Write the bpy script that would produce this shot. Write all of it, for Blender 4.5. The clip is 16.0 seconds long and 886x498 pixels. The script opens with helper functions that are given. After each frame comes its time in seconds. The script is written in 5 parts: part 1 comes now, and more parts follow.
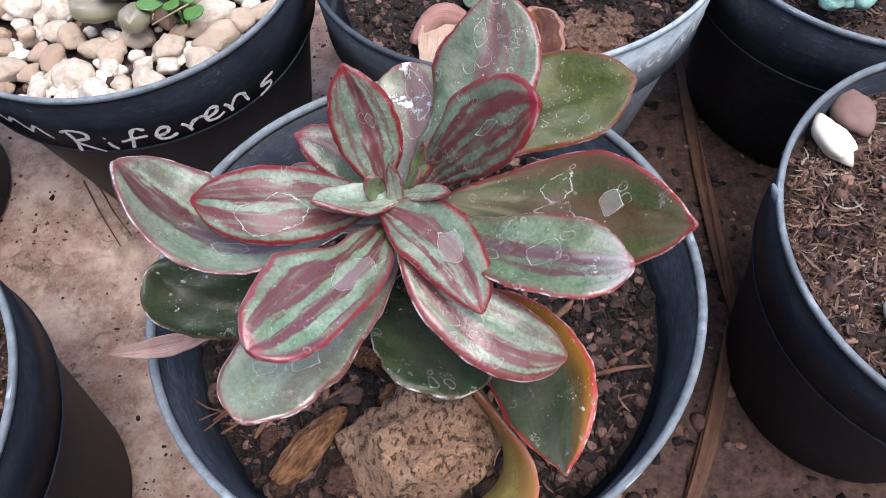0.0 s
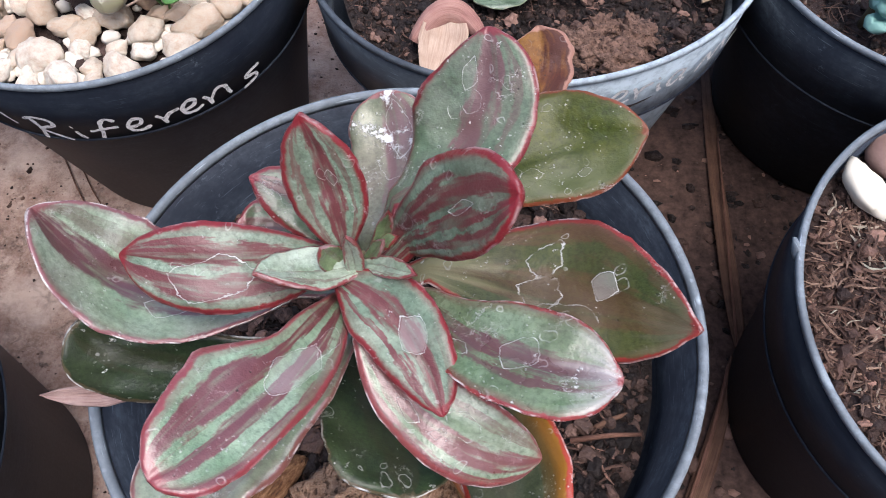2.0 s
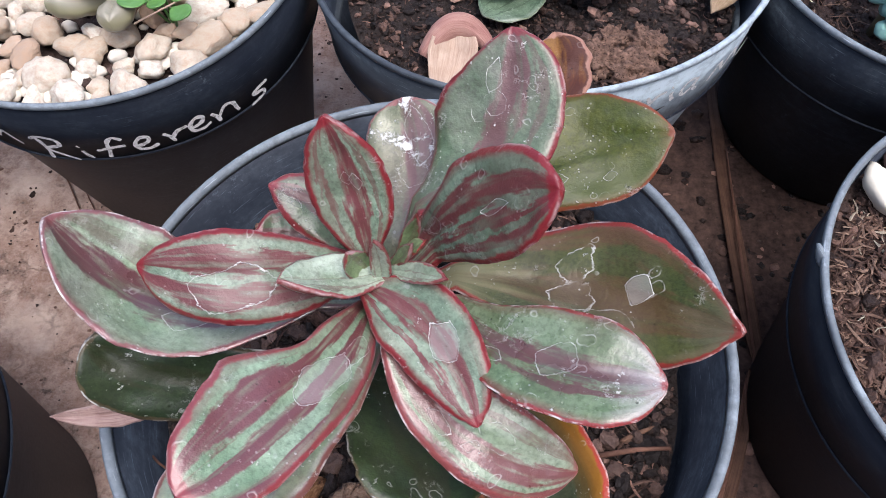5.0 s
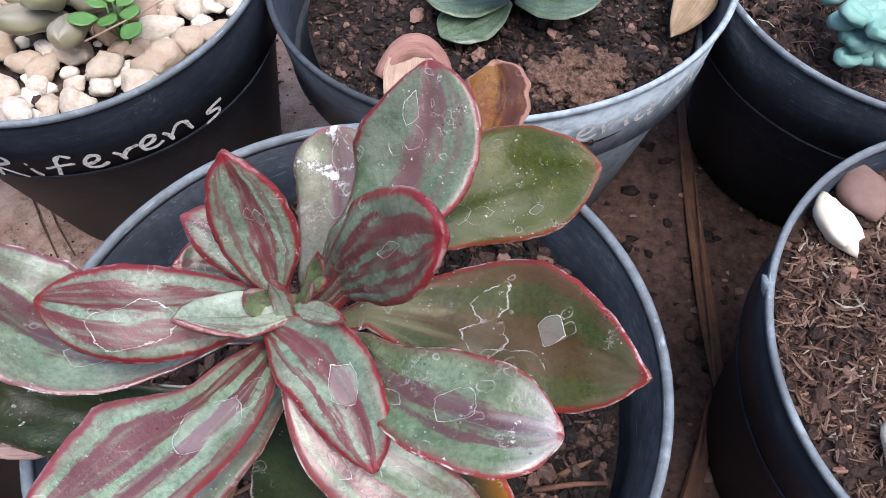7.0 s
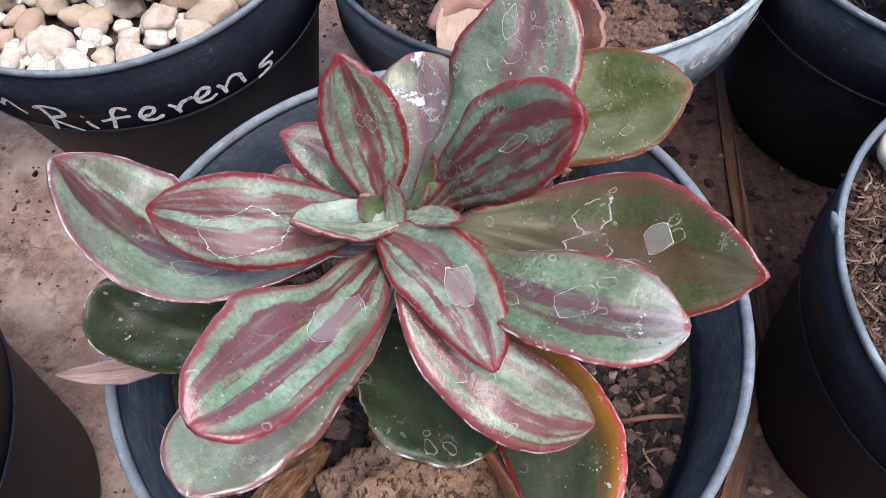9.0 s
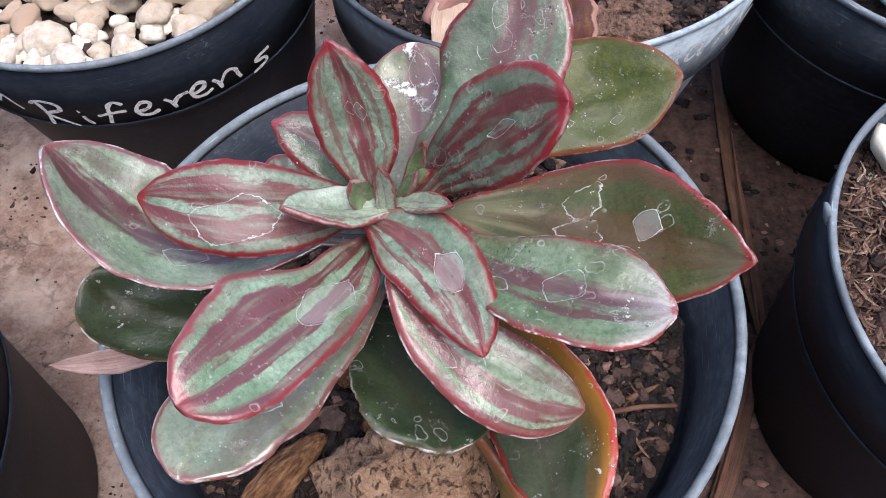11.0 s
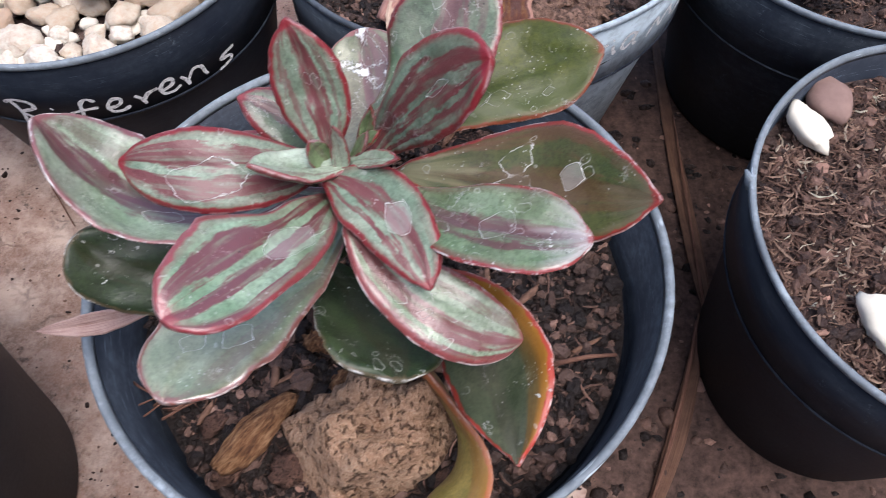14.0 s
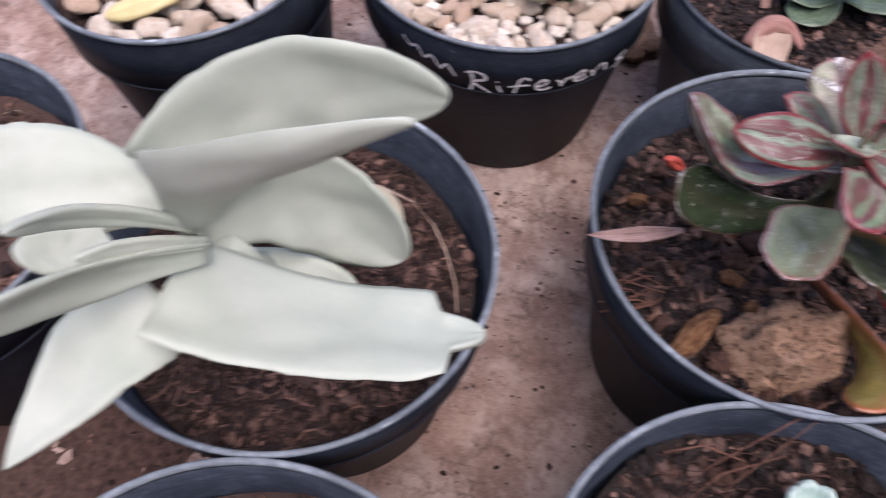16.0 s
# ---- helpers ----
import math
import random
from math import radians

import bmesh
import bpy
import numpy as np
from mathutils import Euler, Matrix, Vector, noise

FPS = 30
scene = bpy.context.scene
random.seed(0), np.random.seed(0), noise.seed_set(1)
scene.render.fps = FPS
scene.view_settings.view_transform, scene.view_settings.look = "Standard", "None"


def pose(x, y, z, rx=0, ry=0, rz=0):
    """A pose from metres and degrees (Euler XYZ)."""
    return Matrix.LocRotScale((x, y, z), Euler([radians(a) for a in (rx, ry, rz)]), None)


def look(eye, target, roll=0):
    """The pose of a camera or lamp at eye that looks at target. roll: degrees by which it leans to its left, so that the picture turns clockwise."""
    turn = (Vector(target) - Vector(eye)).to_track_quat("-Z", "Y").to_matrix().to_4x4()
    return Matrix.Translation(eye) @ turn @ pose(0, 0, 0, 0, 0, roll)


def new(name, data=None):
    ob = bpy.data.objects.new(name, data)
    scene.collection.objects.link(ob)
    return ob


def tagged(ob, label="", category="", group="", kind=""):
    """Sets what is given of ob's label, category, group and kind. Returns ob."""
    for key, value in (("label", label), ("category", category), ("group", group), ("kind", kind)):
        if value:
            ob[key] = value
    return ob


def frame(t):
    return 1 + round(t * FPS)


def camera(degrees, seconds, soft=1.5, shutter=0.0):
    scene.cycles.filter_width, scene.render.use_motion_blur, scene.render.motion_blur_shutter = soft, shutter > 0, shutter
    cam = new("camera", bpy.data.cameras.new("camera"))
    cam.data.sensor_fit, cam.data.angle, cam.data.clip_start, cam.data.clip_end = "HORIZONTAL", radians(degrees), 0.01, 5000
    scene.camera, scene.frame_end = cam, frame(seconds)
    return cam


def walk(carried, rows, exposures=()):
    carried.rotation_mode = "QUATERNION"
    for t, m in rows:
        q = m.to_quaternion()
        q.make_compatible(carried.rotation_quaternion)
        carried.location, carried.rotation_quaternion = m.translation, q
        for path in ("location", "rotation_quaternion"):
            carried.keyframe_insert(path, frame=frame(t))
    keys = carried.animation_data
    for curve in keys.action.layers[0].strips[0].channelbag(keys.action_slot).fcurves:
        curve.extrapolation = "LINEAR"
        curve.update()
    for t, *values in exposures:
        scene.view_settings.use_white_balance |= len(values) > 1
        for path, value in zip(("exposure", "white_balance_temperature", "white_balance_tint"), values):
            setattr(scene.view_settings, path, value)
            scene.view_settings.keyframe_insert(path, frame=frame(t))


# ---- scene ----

# ---- camera and its walk ----
cam = camera(63.0, 16.0, soft=0.8, shutter=0.5)
ROWS = [
    (0, 0.0153, -0.0895, 0.3015, 29.16, 2.33, 1.87),
    (0.5, 0.0194, -0.0789, 0.3032, 26.94, 1.93, 3.74),
    (1, 0.0271, -0.0727, 0.2998, 26.23, 1.65, 4.05),
    (1.5, 0.0258, -0.0647, 0.2960, 25.57, 1.16, 5.04),
    (2, 0.0211, -0.0598, 0.2941, 25.90, 1.30, 5.63),
    (2.5, 0.0152, -0.0604, 0.2931, 26.70, 1.30, 5.54),
    (3, 0.0103, -0.0580, 0.2949, 27.36, 1.98, 6.07),
    (5.5, 0.0192, -0.0620, 0.2879, 27.95, 1.46, 4.51),
    (6, 0.0233, -0.0586, 0.2877, 28.08, 1.36, 4.82),
    (6.5, 0.0268, -0.0575, 0.2868, 28.30, 1.33, 4.94),
    (7, 0.0304, -0.0545, 0.2885, 28.55, 1.06, 5.21),
    (7.5, 0.0318, -0.0600, 0.2859, 28.58, 1.29, 4.63),
    (8, 0.0256, -0.0628, 0.2850, 28.43, 0.99, 4.73),
    (8.5, 0.0135, -0.0675, 0.2827, 28.02, 1.30, 4.91),
    (11, 0.0155, -0.0710, 0.2817, 28.02, 1.54, 4.80),
    (11.5, 0.0168, -0.0770, 0.2836, 29.29, 1.09, 3.42),
    (12, 0.0147, -0.0792, 0.2853, 28.97, 0.88, 3.36),
    (12.5, 0.0183, -0.0810, 0.2874, 29.01, 0.60, 2.85),
    (13, 0.0243, -0.0815, 0.2902, 29.17, 0.21, 2.47),
    (13.5, 0.0245, -0.0840, 0.2903, 29.11, 0.02, 2.17),
    (14, 0.0211, -0.0886, 0.2905, 28.97, 0.47, 2.14),
    (14.2, 0.0135, -0.0920, 0.2930, 29.80, 0.55, 2.50),
    (14.5, -0.0038, -0.1000, 0.2984, 27.90, 0.71, 4.61),
    (15, -0.0384, -0.1175, 0.3190, 28.10, 1.19, 7.60),
    (15.2, -0.0479, -0.1276, 0.3245, 27.96, 2.14, 8.20),
    (15.5, -0.0579, -0.1425, 0.3377, 28.63, -0.08, 8.05),
    (16, -0.0961, -0.1596, 0.3483, 29.37, 0.73, 11.95),
]
walk(cam, [(t, pose(x, y, z, rx, ry, rz)) for t, x, y, z, rx, ry, rz in ROWS],
     [(0, 1.03, 6220, 15), (14, 1.02, 6220, 15), (15, 1.13, 6300, 16), (15.6, 1.14, 6400, 19), (16, 0.76, 6400, 26)])

# ---- world, sun and exposure ----
SUN_UP, SUN_TURN = 72.0, 132.0
world = bpy.data.worlds.new("sky")
scene.world = world
world.use_nodes = True
wt = world.node_tree
sky = wt.nodes.new("ShaderNodeTexSky")
sky.sky_type, sky.sun_disc = "NISHITA", False
sky.sun_elevation, sky.sun_rotation = radians(SUN_UP), radians(SUN_TURN)
sky.air_density, sky.dust_density, sky.ozone_density = 1.0, 3.5, 1.4
wt.links.new(sky.outputs[0], wt.nodes["Background"].inputs[0])
wt.nodes["Background"].inputs[1].default_value = 0.15
sun = new("sun", bpy.data.lights.new("sun", "SUN"))
sun.data.energy, sun.data.angle, sun.data.color = 1.6, radians(44), (1.0, 0.96, 0.92)
az, el = radians(SUN_TURN), radians(SUN_UP)
sun.matrix_world = look((math.sin(az) * math.cos(el), math.cos(az) * math.cos(el), math.sin(el)), (0, 0, 0))


# ---- materials ----
class Nodes:
    """A short way to write node trees."""

    def __init__(self, name, rough=0.6, spec=0.5):
        self.mat = bpy.data.materials.new(name)
        self.mat.use_nodes = True
        self.tree = self.mat.node_tree
        self.bsdf = self.tree.nodes["Principled BSDF"]
        self.set(self.bsdf, "Roughness", rough)
        self.set(self.bsdf, "Specular IOR Level", spec)

    def set(self, node, key, value):
        if isinstance(value, bpy.types.NodeSocket):
            self.tree.links.new(value, node.inputs[key])
        elif value is not None:
            node.inputs[key].default_value = value

    def coord(self, kind="Object"):
        return self.tree.nodes.new("ShaderNodeTexCoord").outputs[kind]

    def uv(self, name):
        n = self.tree.nodes.new("ShaderNodeUVMap")
        n.uv_map = name
        return n.outputs[0]

    def split(self, vec):
        n = self.tree.nodes.new("ShaderNodeSeparateXYZ")
        self.set(n, 0, vec)
        return n.outputs

    def join(self, x=0.0, y=0.0, z=0.0):
        n = self.tree.nodes.new("ShaderNodeCombineXYZ")
        for i, v in enumerate((x, y, z)):
            self.set(n, i, v)
        return n.outputs[0]

    def math(self, op, a, b=None, clamp=False):
        n = self.tree.nodes.new("ShaderNodeMath")
        n.operation, n.use_clamp = op, clamp
        self.set(n, 0, a)
        self.set(n, 1, b)
        return n.outputs[0]

    def noise(self, vec, scale, detail=4.0, rough=0.55, colour=False):
        n = self.tree.nodes.new("ShaderNodeTexNoise")
        self.set(n, "Vector", vec)
        for k, v in (("Scale", scale), ("Detail", detail), ("Roughness", rough)):
            self.set(n, k, v)
        return n.outputs[1 if colour else 0]

    def cells(self, vec, scale, feature="F1"):
        n = self.tree.nodes.new("ShaderNodeTexVoronoi")
        n.feature = feature
        self.set(n, "Vector", vec)
        self.set(n, "Scale", scale)
        return n.outputs

    def ramp(self, fac, *stops, ease="LINEAR"):
        n = self.tree.nodes.new("ShaderNodeValToRGB")
        n.color_ramp.interpolation = ease
        el_ = n.color_ramp.elements
        while len(el_) < len(stops):
            el_.new(0.5)
        for e, (at, col) in zip(el_, stops):
            e.position = at
            e.color = (col, col, col, 1) if isinstance(col, (int, float)) else (*col, 1)
        self.set(n, 0, fac)
        return n.outputs[0]

    def mix(self, fac, a, b, blend="MIX"):
        n = self.tree.nodes.new("ShaderNodeMix")
        n.data_type, n.blend_type = "RGBA", blend
        self.set(n, 0, fac)
        for key, v in ((6, a), (7, b)):
            self.set(n, key, (*v, 1) if isinstance(v, tuple) else v)
        return n.outputs[2]

    def bump(self, height, strength=0.3, distance=0.001):
        n = self.tree.nodes.new("ShaderNodeBump")
        self.set(n, "Strength", strength)
        self.set(n, "Distance", distance)
        self.set(n, "Height", height)
        self.set(self.bsdf, "Normal", n.outputs[0])

    def random(self, island=False):
        if island:
            return self.tree.nodes.new("ShaderNodeNewGeometry").outputs["Random Per Island"]
        return self.tree.nodes.new("ShaderNodeObjectInfo").outputs["Random"]

    def colour(self, col):
        self.set(self.bsdf, "Base Color", (*col, 1) if isinstance(col, tuple) else col)
        return self.mat


def plastic(name, dust, film_colour=(0.345, 0.435, 0.49), pale_side=None):
    """Black nursery-pot plastic, scuffed and dusty by the given share; a heading in degrees, if given, makes that side
    paler.
    """
    m = Nodes(name, spec=0.05 + 0.5 * dust)
    c = m.coord()
    x, y, z = m.split(c)
    streak = m.noise(m.join(m.math("MULTIPLY", x, 1.0), m.math("MULTIPLY", y, 1.0), m.math("MULTIPLY", z, 5.0)), 60, 6, 0.65)
    patch = m.noise(c, 45, 6, 0.7)
    fine = m.noise(c, 900, 3, 0.7)
    film = m.math("MULTIPLY", m.ramp(patch, (0.35, 0.0), (0.75, 1.0)), m.ramp(streak, (0.3, 0.2), (0.7, 1.0)))
    film = m.math("MULTIPLY", film, m.ramp(m.noise(c, 330, 5, 0.75), (0.38, 0.3), (0.6, 1.0)))
    film = m.math("MULTIPLY_ADD", film, dust)
    m.tree.nodes[-1].inputs[2].default_value = dust * dust * 0.42
    scuff = m.math("MULTIPLY", m.ramp(m.noise(c, 260, 5, 0.8), (0.58, 0.0), (0.66, 1.0)), m.ramp(m.noise(c, 38, 3, 0.6), (0.56, 0.0), (0.66, 1.0)))
    film = m.math("ADD", film, m.math("MULTIPLY", scuff, 0.16))
    scratch = m.ramp(m.noise(m.join(m.math("MULTIPLY", x, 0.4), m.math("MULTIPLY", y, 0.4), m.math("MULTIPLY", z, 9.0)), 260, 2, 0.5), (0.66, 0.0), (0.72, 1.0))
    film = m.math("ADD", film, m.math("MULTIPLY", scratch, 0.65 * dust), True)
    if pale_side is not None:
        side = m.math("ADD", m.math("MULTIPLY", x, 12.5 * math.cos(radians(pale_side))), m.math("MULTIPLY", y, 12.5 * math.sin(radians(pale_side))))
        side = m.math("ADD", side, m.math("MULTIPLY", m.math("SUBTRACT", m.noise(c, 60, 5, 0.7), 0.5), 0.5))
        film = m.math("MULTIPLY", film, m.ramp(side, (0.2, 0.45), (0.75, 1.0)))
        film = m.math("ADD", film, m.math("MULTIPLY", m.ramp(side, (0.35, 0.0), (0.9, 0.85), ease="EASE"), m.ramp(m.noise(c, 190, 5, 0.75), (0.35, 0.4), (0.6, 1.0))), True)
    m.colour(m.mix(film, (0.0095, 0.0125, 0.0205), film_colour))
    m.set(m.bsdf, "Roughness", m.ramp(m.math("ADD", film, m.math("MULTIPLY", fine, 0.2)), (0.0, 0.40), (0.6, 0.75)))
    m.bump(m.math("ADD", streak, m.math("MULTIPLY", fine, 0.3)), 0.12, 0.0006)
    return m.mat


def earth(name, dark, light):
    """Moist potting soil and fibres: each crumb has its own tone and shine."""
    m = Nodes(name, 0.8, 0.35)
    c = m.coord()
    r = m.random(True)
    n = m.noise(c, 500, 4, 0.7)
    tone = m.ramp(r, (0.0, tuple(v * 0.3 for v in dark)), (0.45, dark), (0.85, light), (0.95, tuple(min(v * 1.6, 0.5) for v in light)), (1.0, tuple(min(v * 3.0, 0.6) for v in light)))
    m.colour(m.mix(m.math("MULTIPLY", n, 0.8), tone, tuple(v * 0.3 for v in dark)))
    m.set(m.bsdf, "Roughness", m.ramp(m.noise(c, 900, 3, 0.6), (0.35, 0.45), (0.65, 0.95)))
    m.bump(m.noise(c, 1500, 3, 0.7), 0.8, 0.0007)
    return m.mat


def stony(name, dark, light, scale=120.0, pits=True, spread=0.35):
    m = Nodes(name, 0.85, 0.3)
    c = m.coord()
    n = m.noise(c, scale, 6, 0.65)
    r = m.random()
    col = m.mix(m.ramp(n, (0.3, 0.0), (0.7, 1.0)), dark, light)
    col = m.mix(m.math("MULTIPLY", r, spread), col, tuple(v * 0.55 for v in (light[0], light[1] * 0.93, light[2] * 0.85)))
    if pits:
        v = m.cells(c, scale * 4)[0]
        hole = m.ramp(v, (0.2, 1.0), (0.42, 0.0))
        hole = m.math("MULTIPLY", hole, m.ramp(m.noise(c, scale * 1.7, 2), (0.42, 0.0), (0.55, 1.0)))
        col = m.mix(m.math("MULTIPLY", hole, 0.75), col, tuple(v * 0.25 for v in dark))
        m.bump(m.math("SUBTRACT", n, m.math("MULTIPLY", hole, 0.9)), 0.9, 0.002)
    else:
        m.bump(n, 0.4, 0.001)
    return m.colour(col)


def leaf_skin(name, green, green_b, stripe, margin, bands=(), rings=(), specks=0.5, rough=0.38, margin_mm=1.0, tint=None, flame=0.3, root=None, pale_tip=None, crust=0.2, coat=0.28, halo=0.0, lichen=0.0, fill=0.03):
    """Leaf skin: lengthwise bands at the given shares of the half width, a coloured margin, dried water marks."""
    m = Nodes(name, rough, 0.55 if coat > 0.2 else 0.28)
    m.set(m.bsdf, "Coat Weight", coat)
    m.set(m.bsdf, "Coat Roughness", 0.3)
    m.set(m.bsdf, "Coat IOR", 1.75 if coat > 0.8 else 1.5)
    c = m.coord()
    v, s, _ = m.split(m.uv("blade"))
    e, under, _ = m.split(m.uv("edge"))
    v = m.math("MULTIPLY_ADD", v, 2.0)
    m.tree.nodes[-1].inputs[2].default_value = -1.0
    flow = m.join(m.math("MULTIPLY", v, 2.6), m.math("MULTIPLY", s, 1.3), m.random())
    wob = m.math("SUBTRACT", m.noise(flow, 1.7, 3, 0.5), 0.5)
    fleck = m.math("SUBTRACT", m.noise(c, 420, 3, 0.7), 0.5)
    curl = m.math("SUBTRACT", m.noise(m.join(m.math("MULTIPLY", v, 2.4), m.math("MULTIPLY", s, 3.0), m.random()), 2.1, 3, 0.6), 0.5)
    vv = m.math("ADD", m.math("ADD", v, m.math("MULTIPLY", wob, flame * 2)), m.math("ADD", m.math("MULTIPLY", fleck, 0.2), m.math("MULTIPLY", curl, 0.42)))
    col = m.mix(m.ramp(m.noise(c, 75, 5, 0.6), (0.35, 0.0), (0.68, 1.0)), green, green_b)
    col = m.mix(m.math("MULTIPLY", m.ramp(m.noise(c, 1100, 3, 0.7), (0.42, 0.0), (0.66, 1.0)), 0.55), col, tuple(k * 0.4 for k in green))
    col = m.mix(m.math("MULTIPLY", m.ramp(m.noise(c, 170, 5, 0.7), (0.5, 0.0), (0.72, 1.0)), 0.35), col, tuple(min(1.0, k * 1.5 + 0.25 * k) for k in green_b))
    blush = m.ramp(m.noise(c, 55, 3, 0.5), (0.45, 0.0), (0.7, 0.35))
    if bands:
        col = m.mix(blush, col, tuple(0.8 * p + 0.02 for p in stripe))
    for at, half, share in bands:
        off = m.math("ABSOLUTE", m.math("SUBTRACT", vv, at))
        k = m.ramp(m.math("DIVIDE", off, half), (0.6, 1.0), (1.0, 0.0), ease="EASE")
        k = m.math("MULTIPLY", k, share * 0.97)
        k = m.math("MULTIPLY", k, m.ramp(m.noise(flow, 2.3, 3, 0.5), (0.34, 0.45), (0.5, 1.0)))
        col = m.mix(k, col, stripe)
    if tint:
        k = m.ramp(m.math("ADD", v, m.math("MULTIPLY", wob, 0.6)), (0.35, 0.0), (0.9, 1.0))
        col = m.mix(m.math("MULTIPLY", k, 0.9), col, tint)
    if halo:
        k = m.math("MULTIPLY", m.ramp(m.math("ADD", e, m.math("MULTIPLY", wob, 0.35)), (0.0, halo), (0.26, 0.0), ease="EASE"), m.ramp(m.noise(c, 120, 4, 0.6), (0.3, 0.5), (0.6, 1.0)))
        col = m.mix(k, col, tuple(0.5 * p + 0.5 * q for p, q in zip(stripe, margin)))
    if root:
        k = m.ramp(m.math("ADD", s, m.math("MULTIPLY", wob, 0.5)), (root[1] - 0.2, 1.0), (root[1] + 0.15, 0.0))
        col = m.mix(m.math("MULTIPLY", k, 0.85), col, root[0])
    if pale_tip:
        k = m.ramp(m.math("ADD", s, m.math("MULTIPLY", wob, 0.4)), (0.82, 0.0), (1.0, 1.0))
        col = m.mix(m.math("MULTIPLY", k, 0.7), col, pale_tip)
    rim = m.math("ADD", e, m.math("MULTIPLY", fleck, 0.16))
    rim = m.math("ADD", rim, m.math("MULTIPLY", m.math("SUBTRACT", m.noise(c, 70, 3), 0.5), 0.16))
    k = m.ramp(m.math("DIVIDE", rim, margin_mm / 10 * 2), (0.36, 1.0), (0.56, 0.0))
    col = m.mix(m.math("MULTIPLY", k, 0.92), col, margin)
    # dried water marks: pale outlines with crusts
    warp = m.math("ADD", m.noise(c, 260, 4, 0.65), m.math("MULTIPLY", m.math("SUBTRACT", m.noise(c, 105, 2, 0.5), 0.5), 1.3))
    marks = m.math("MULTIPLY", m.ramp(e, (0.012, 1.0), (0.034, 0.0)), m.math("MULTIPLY", m.ramp(m.noise(c, 240, 4, 0.7), (0.47, 0.0), (0.6, 1.0)), crust))
    for nth, (rv, rs, rad_v, rad_s) in enumerate(rings):
        dv = m.math("DIVIDE", m.math("SUBTRACT", v, rv), rad_v)
        ds = m.math("DIVIDE", m.math("SUBTRACT", s, rs), rad_s)
        d = m.math("SQRT", m.math("ADD", m.math("MULTIPLY", dv, dv), m.math("MULTIPLY", ds, ds)))
        d = m.math("ADD", m.math("MULTIPLY", d, 0.45), m.math("MULTIPLY", m.math("ADD", m.math("ABSOLUTE", dv), m.math("ABSOLUTE", m.math("ADD", ds, m.math("MULTIPLY", dv, 0.35)))), 0.5))
        d = m.math("ADD", d, m.math("MULTIPLY", m.math("SUBTRACT", warp, 0.5), 0.9 if nth else 0.65))
        w = min(1.0, 0.55 * 0.4 / rad_v) if rad_v > 0.3 else 1.0
        ring = m.ramp(d, (0.98 - 0.08 * w, 0.0), (0.98 - 0.02 * w, 0.5 if nth else 0.75), (0.98 + 0.02 * w, 0.5 if nth else 0.75), (0.98 + 0.06 * w, 0.0))
        ring = m.math("MULTIPLY", ring, m.ramp(m.noise(c, 330, 2), (0.4, 0.04 if nth else 0.35), (0.6, 1.0)))
        inner = m.math("MULTIPLY", m.ramp(d, (0.85, 1.0), (0.98, 0.0)), 0.01 if nth else fill)
        marks = m.math("MAXIMUM", m.math("MAXIMUM", ring, inner), marks)
    vor = m.tree.nodes.new("ShaderNodeTexVoronoi")
    m.set(vor, "Vector", m.mix(0.005, c, m.noise(c, 200, 2, colour=True), "ADD"))
    m.set(vor, "Scale", 230.0)
    pick = m.split(vor.outputs[1])
    size = m.math("MULTIPLY_ADD", pick[1], 0.25)
    m.tree.nodes[-1].inputs[2].default_value = 0.10
    off = m.math("ABSOLUTE", m.math("SUBTRACT", vor.outputs[0], size))
    small = m.math("MULTIPLY", m.ramp(off, (0.015, 1.0), (0.04, 0.0)), m.ramp(pick[0], (0.62, 0.0), (0.68, 0.5)))
    small = m.math("MULTIPLY", small, m.ramp(m.noise(c, 420, 2), (0.4, 0.05), (0.56, 1.0)))
    marks = m.math("MAXIMUM", m.math("MULTIPLY", small, 0.45 * min(1.0, specks + 0.2)), marks)
    dot = m.cells(c, 900)
    dots = m.math("MULTIPLY", m.ramp(dot[0], (0.12, 1.0), (0.2, 0.0)), m.ramp(m.noise(c, 130, 3), (0.54, 0.0), (0.64, 1.0)))
    marks = m.math("MAXIMUM", m.math("MULTIPLY", dots, specks * 0.45), marks)
    flake = m.math("MULTIPLY", m.ramp(m.noise(c, 520, 4, 0.75), (0.63, 0.0), (0.68, 1.0)), m.ramp(m.noise(c, 85, 3, 0.6), (0.52, 0.0), (0.62, 1.0)))
    marks = m.math("MAXIMUM", m.math("MULTIPLY", flake, specks * 0.9), marks)
    vein = m.math("ABSOLUTE", m.math("SUBTRACT", m.noise(c, 190, 6, 0.72), 0.5))
    vein = m.math("MULTIPLY", m.ramp(vein, (0.004, 1.0), (0.022, 0.0)), m.math("MULTIPLY", m.ramp(m.noise(c, 110, 3, 0.6), (0.57, 0.0), (0.66, 1.0)), m.ramp(m.noise(c, 480, 3, 0.6), (0.4, 0.15), (0.6, 1.0))))
    marks = m.math("MAXIMUM", m.math("MULTIPLY", vein, specks * 0.45), marks)
    if lichen:
        pale = m.math("MULTIPLY", m.ramp(m.noise(c, 210, 6, 0.75), (0.53, 0.0), (0.58, 1.0)), m.ramp(m.math("ADD", s, m.math("MULTIPLY", wob, 0.8)), (0.35, 0.0), (0.7, lichen)))
        marks = m.math("MAXIMUM", pale, marks)
    col = m.mix(marks, col, (0.70, 0.71, 0.69))
    black = m.math("MULTIPLY", m.ramp(m.cells(c, 620)[0], (0.08, 1.0), (0.15, 0.0)), m.ramp(m.noise(c, 110, 3), (0.56, 0.0), (0.66, 1.0)))
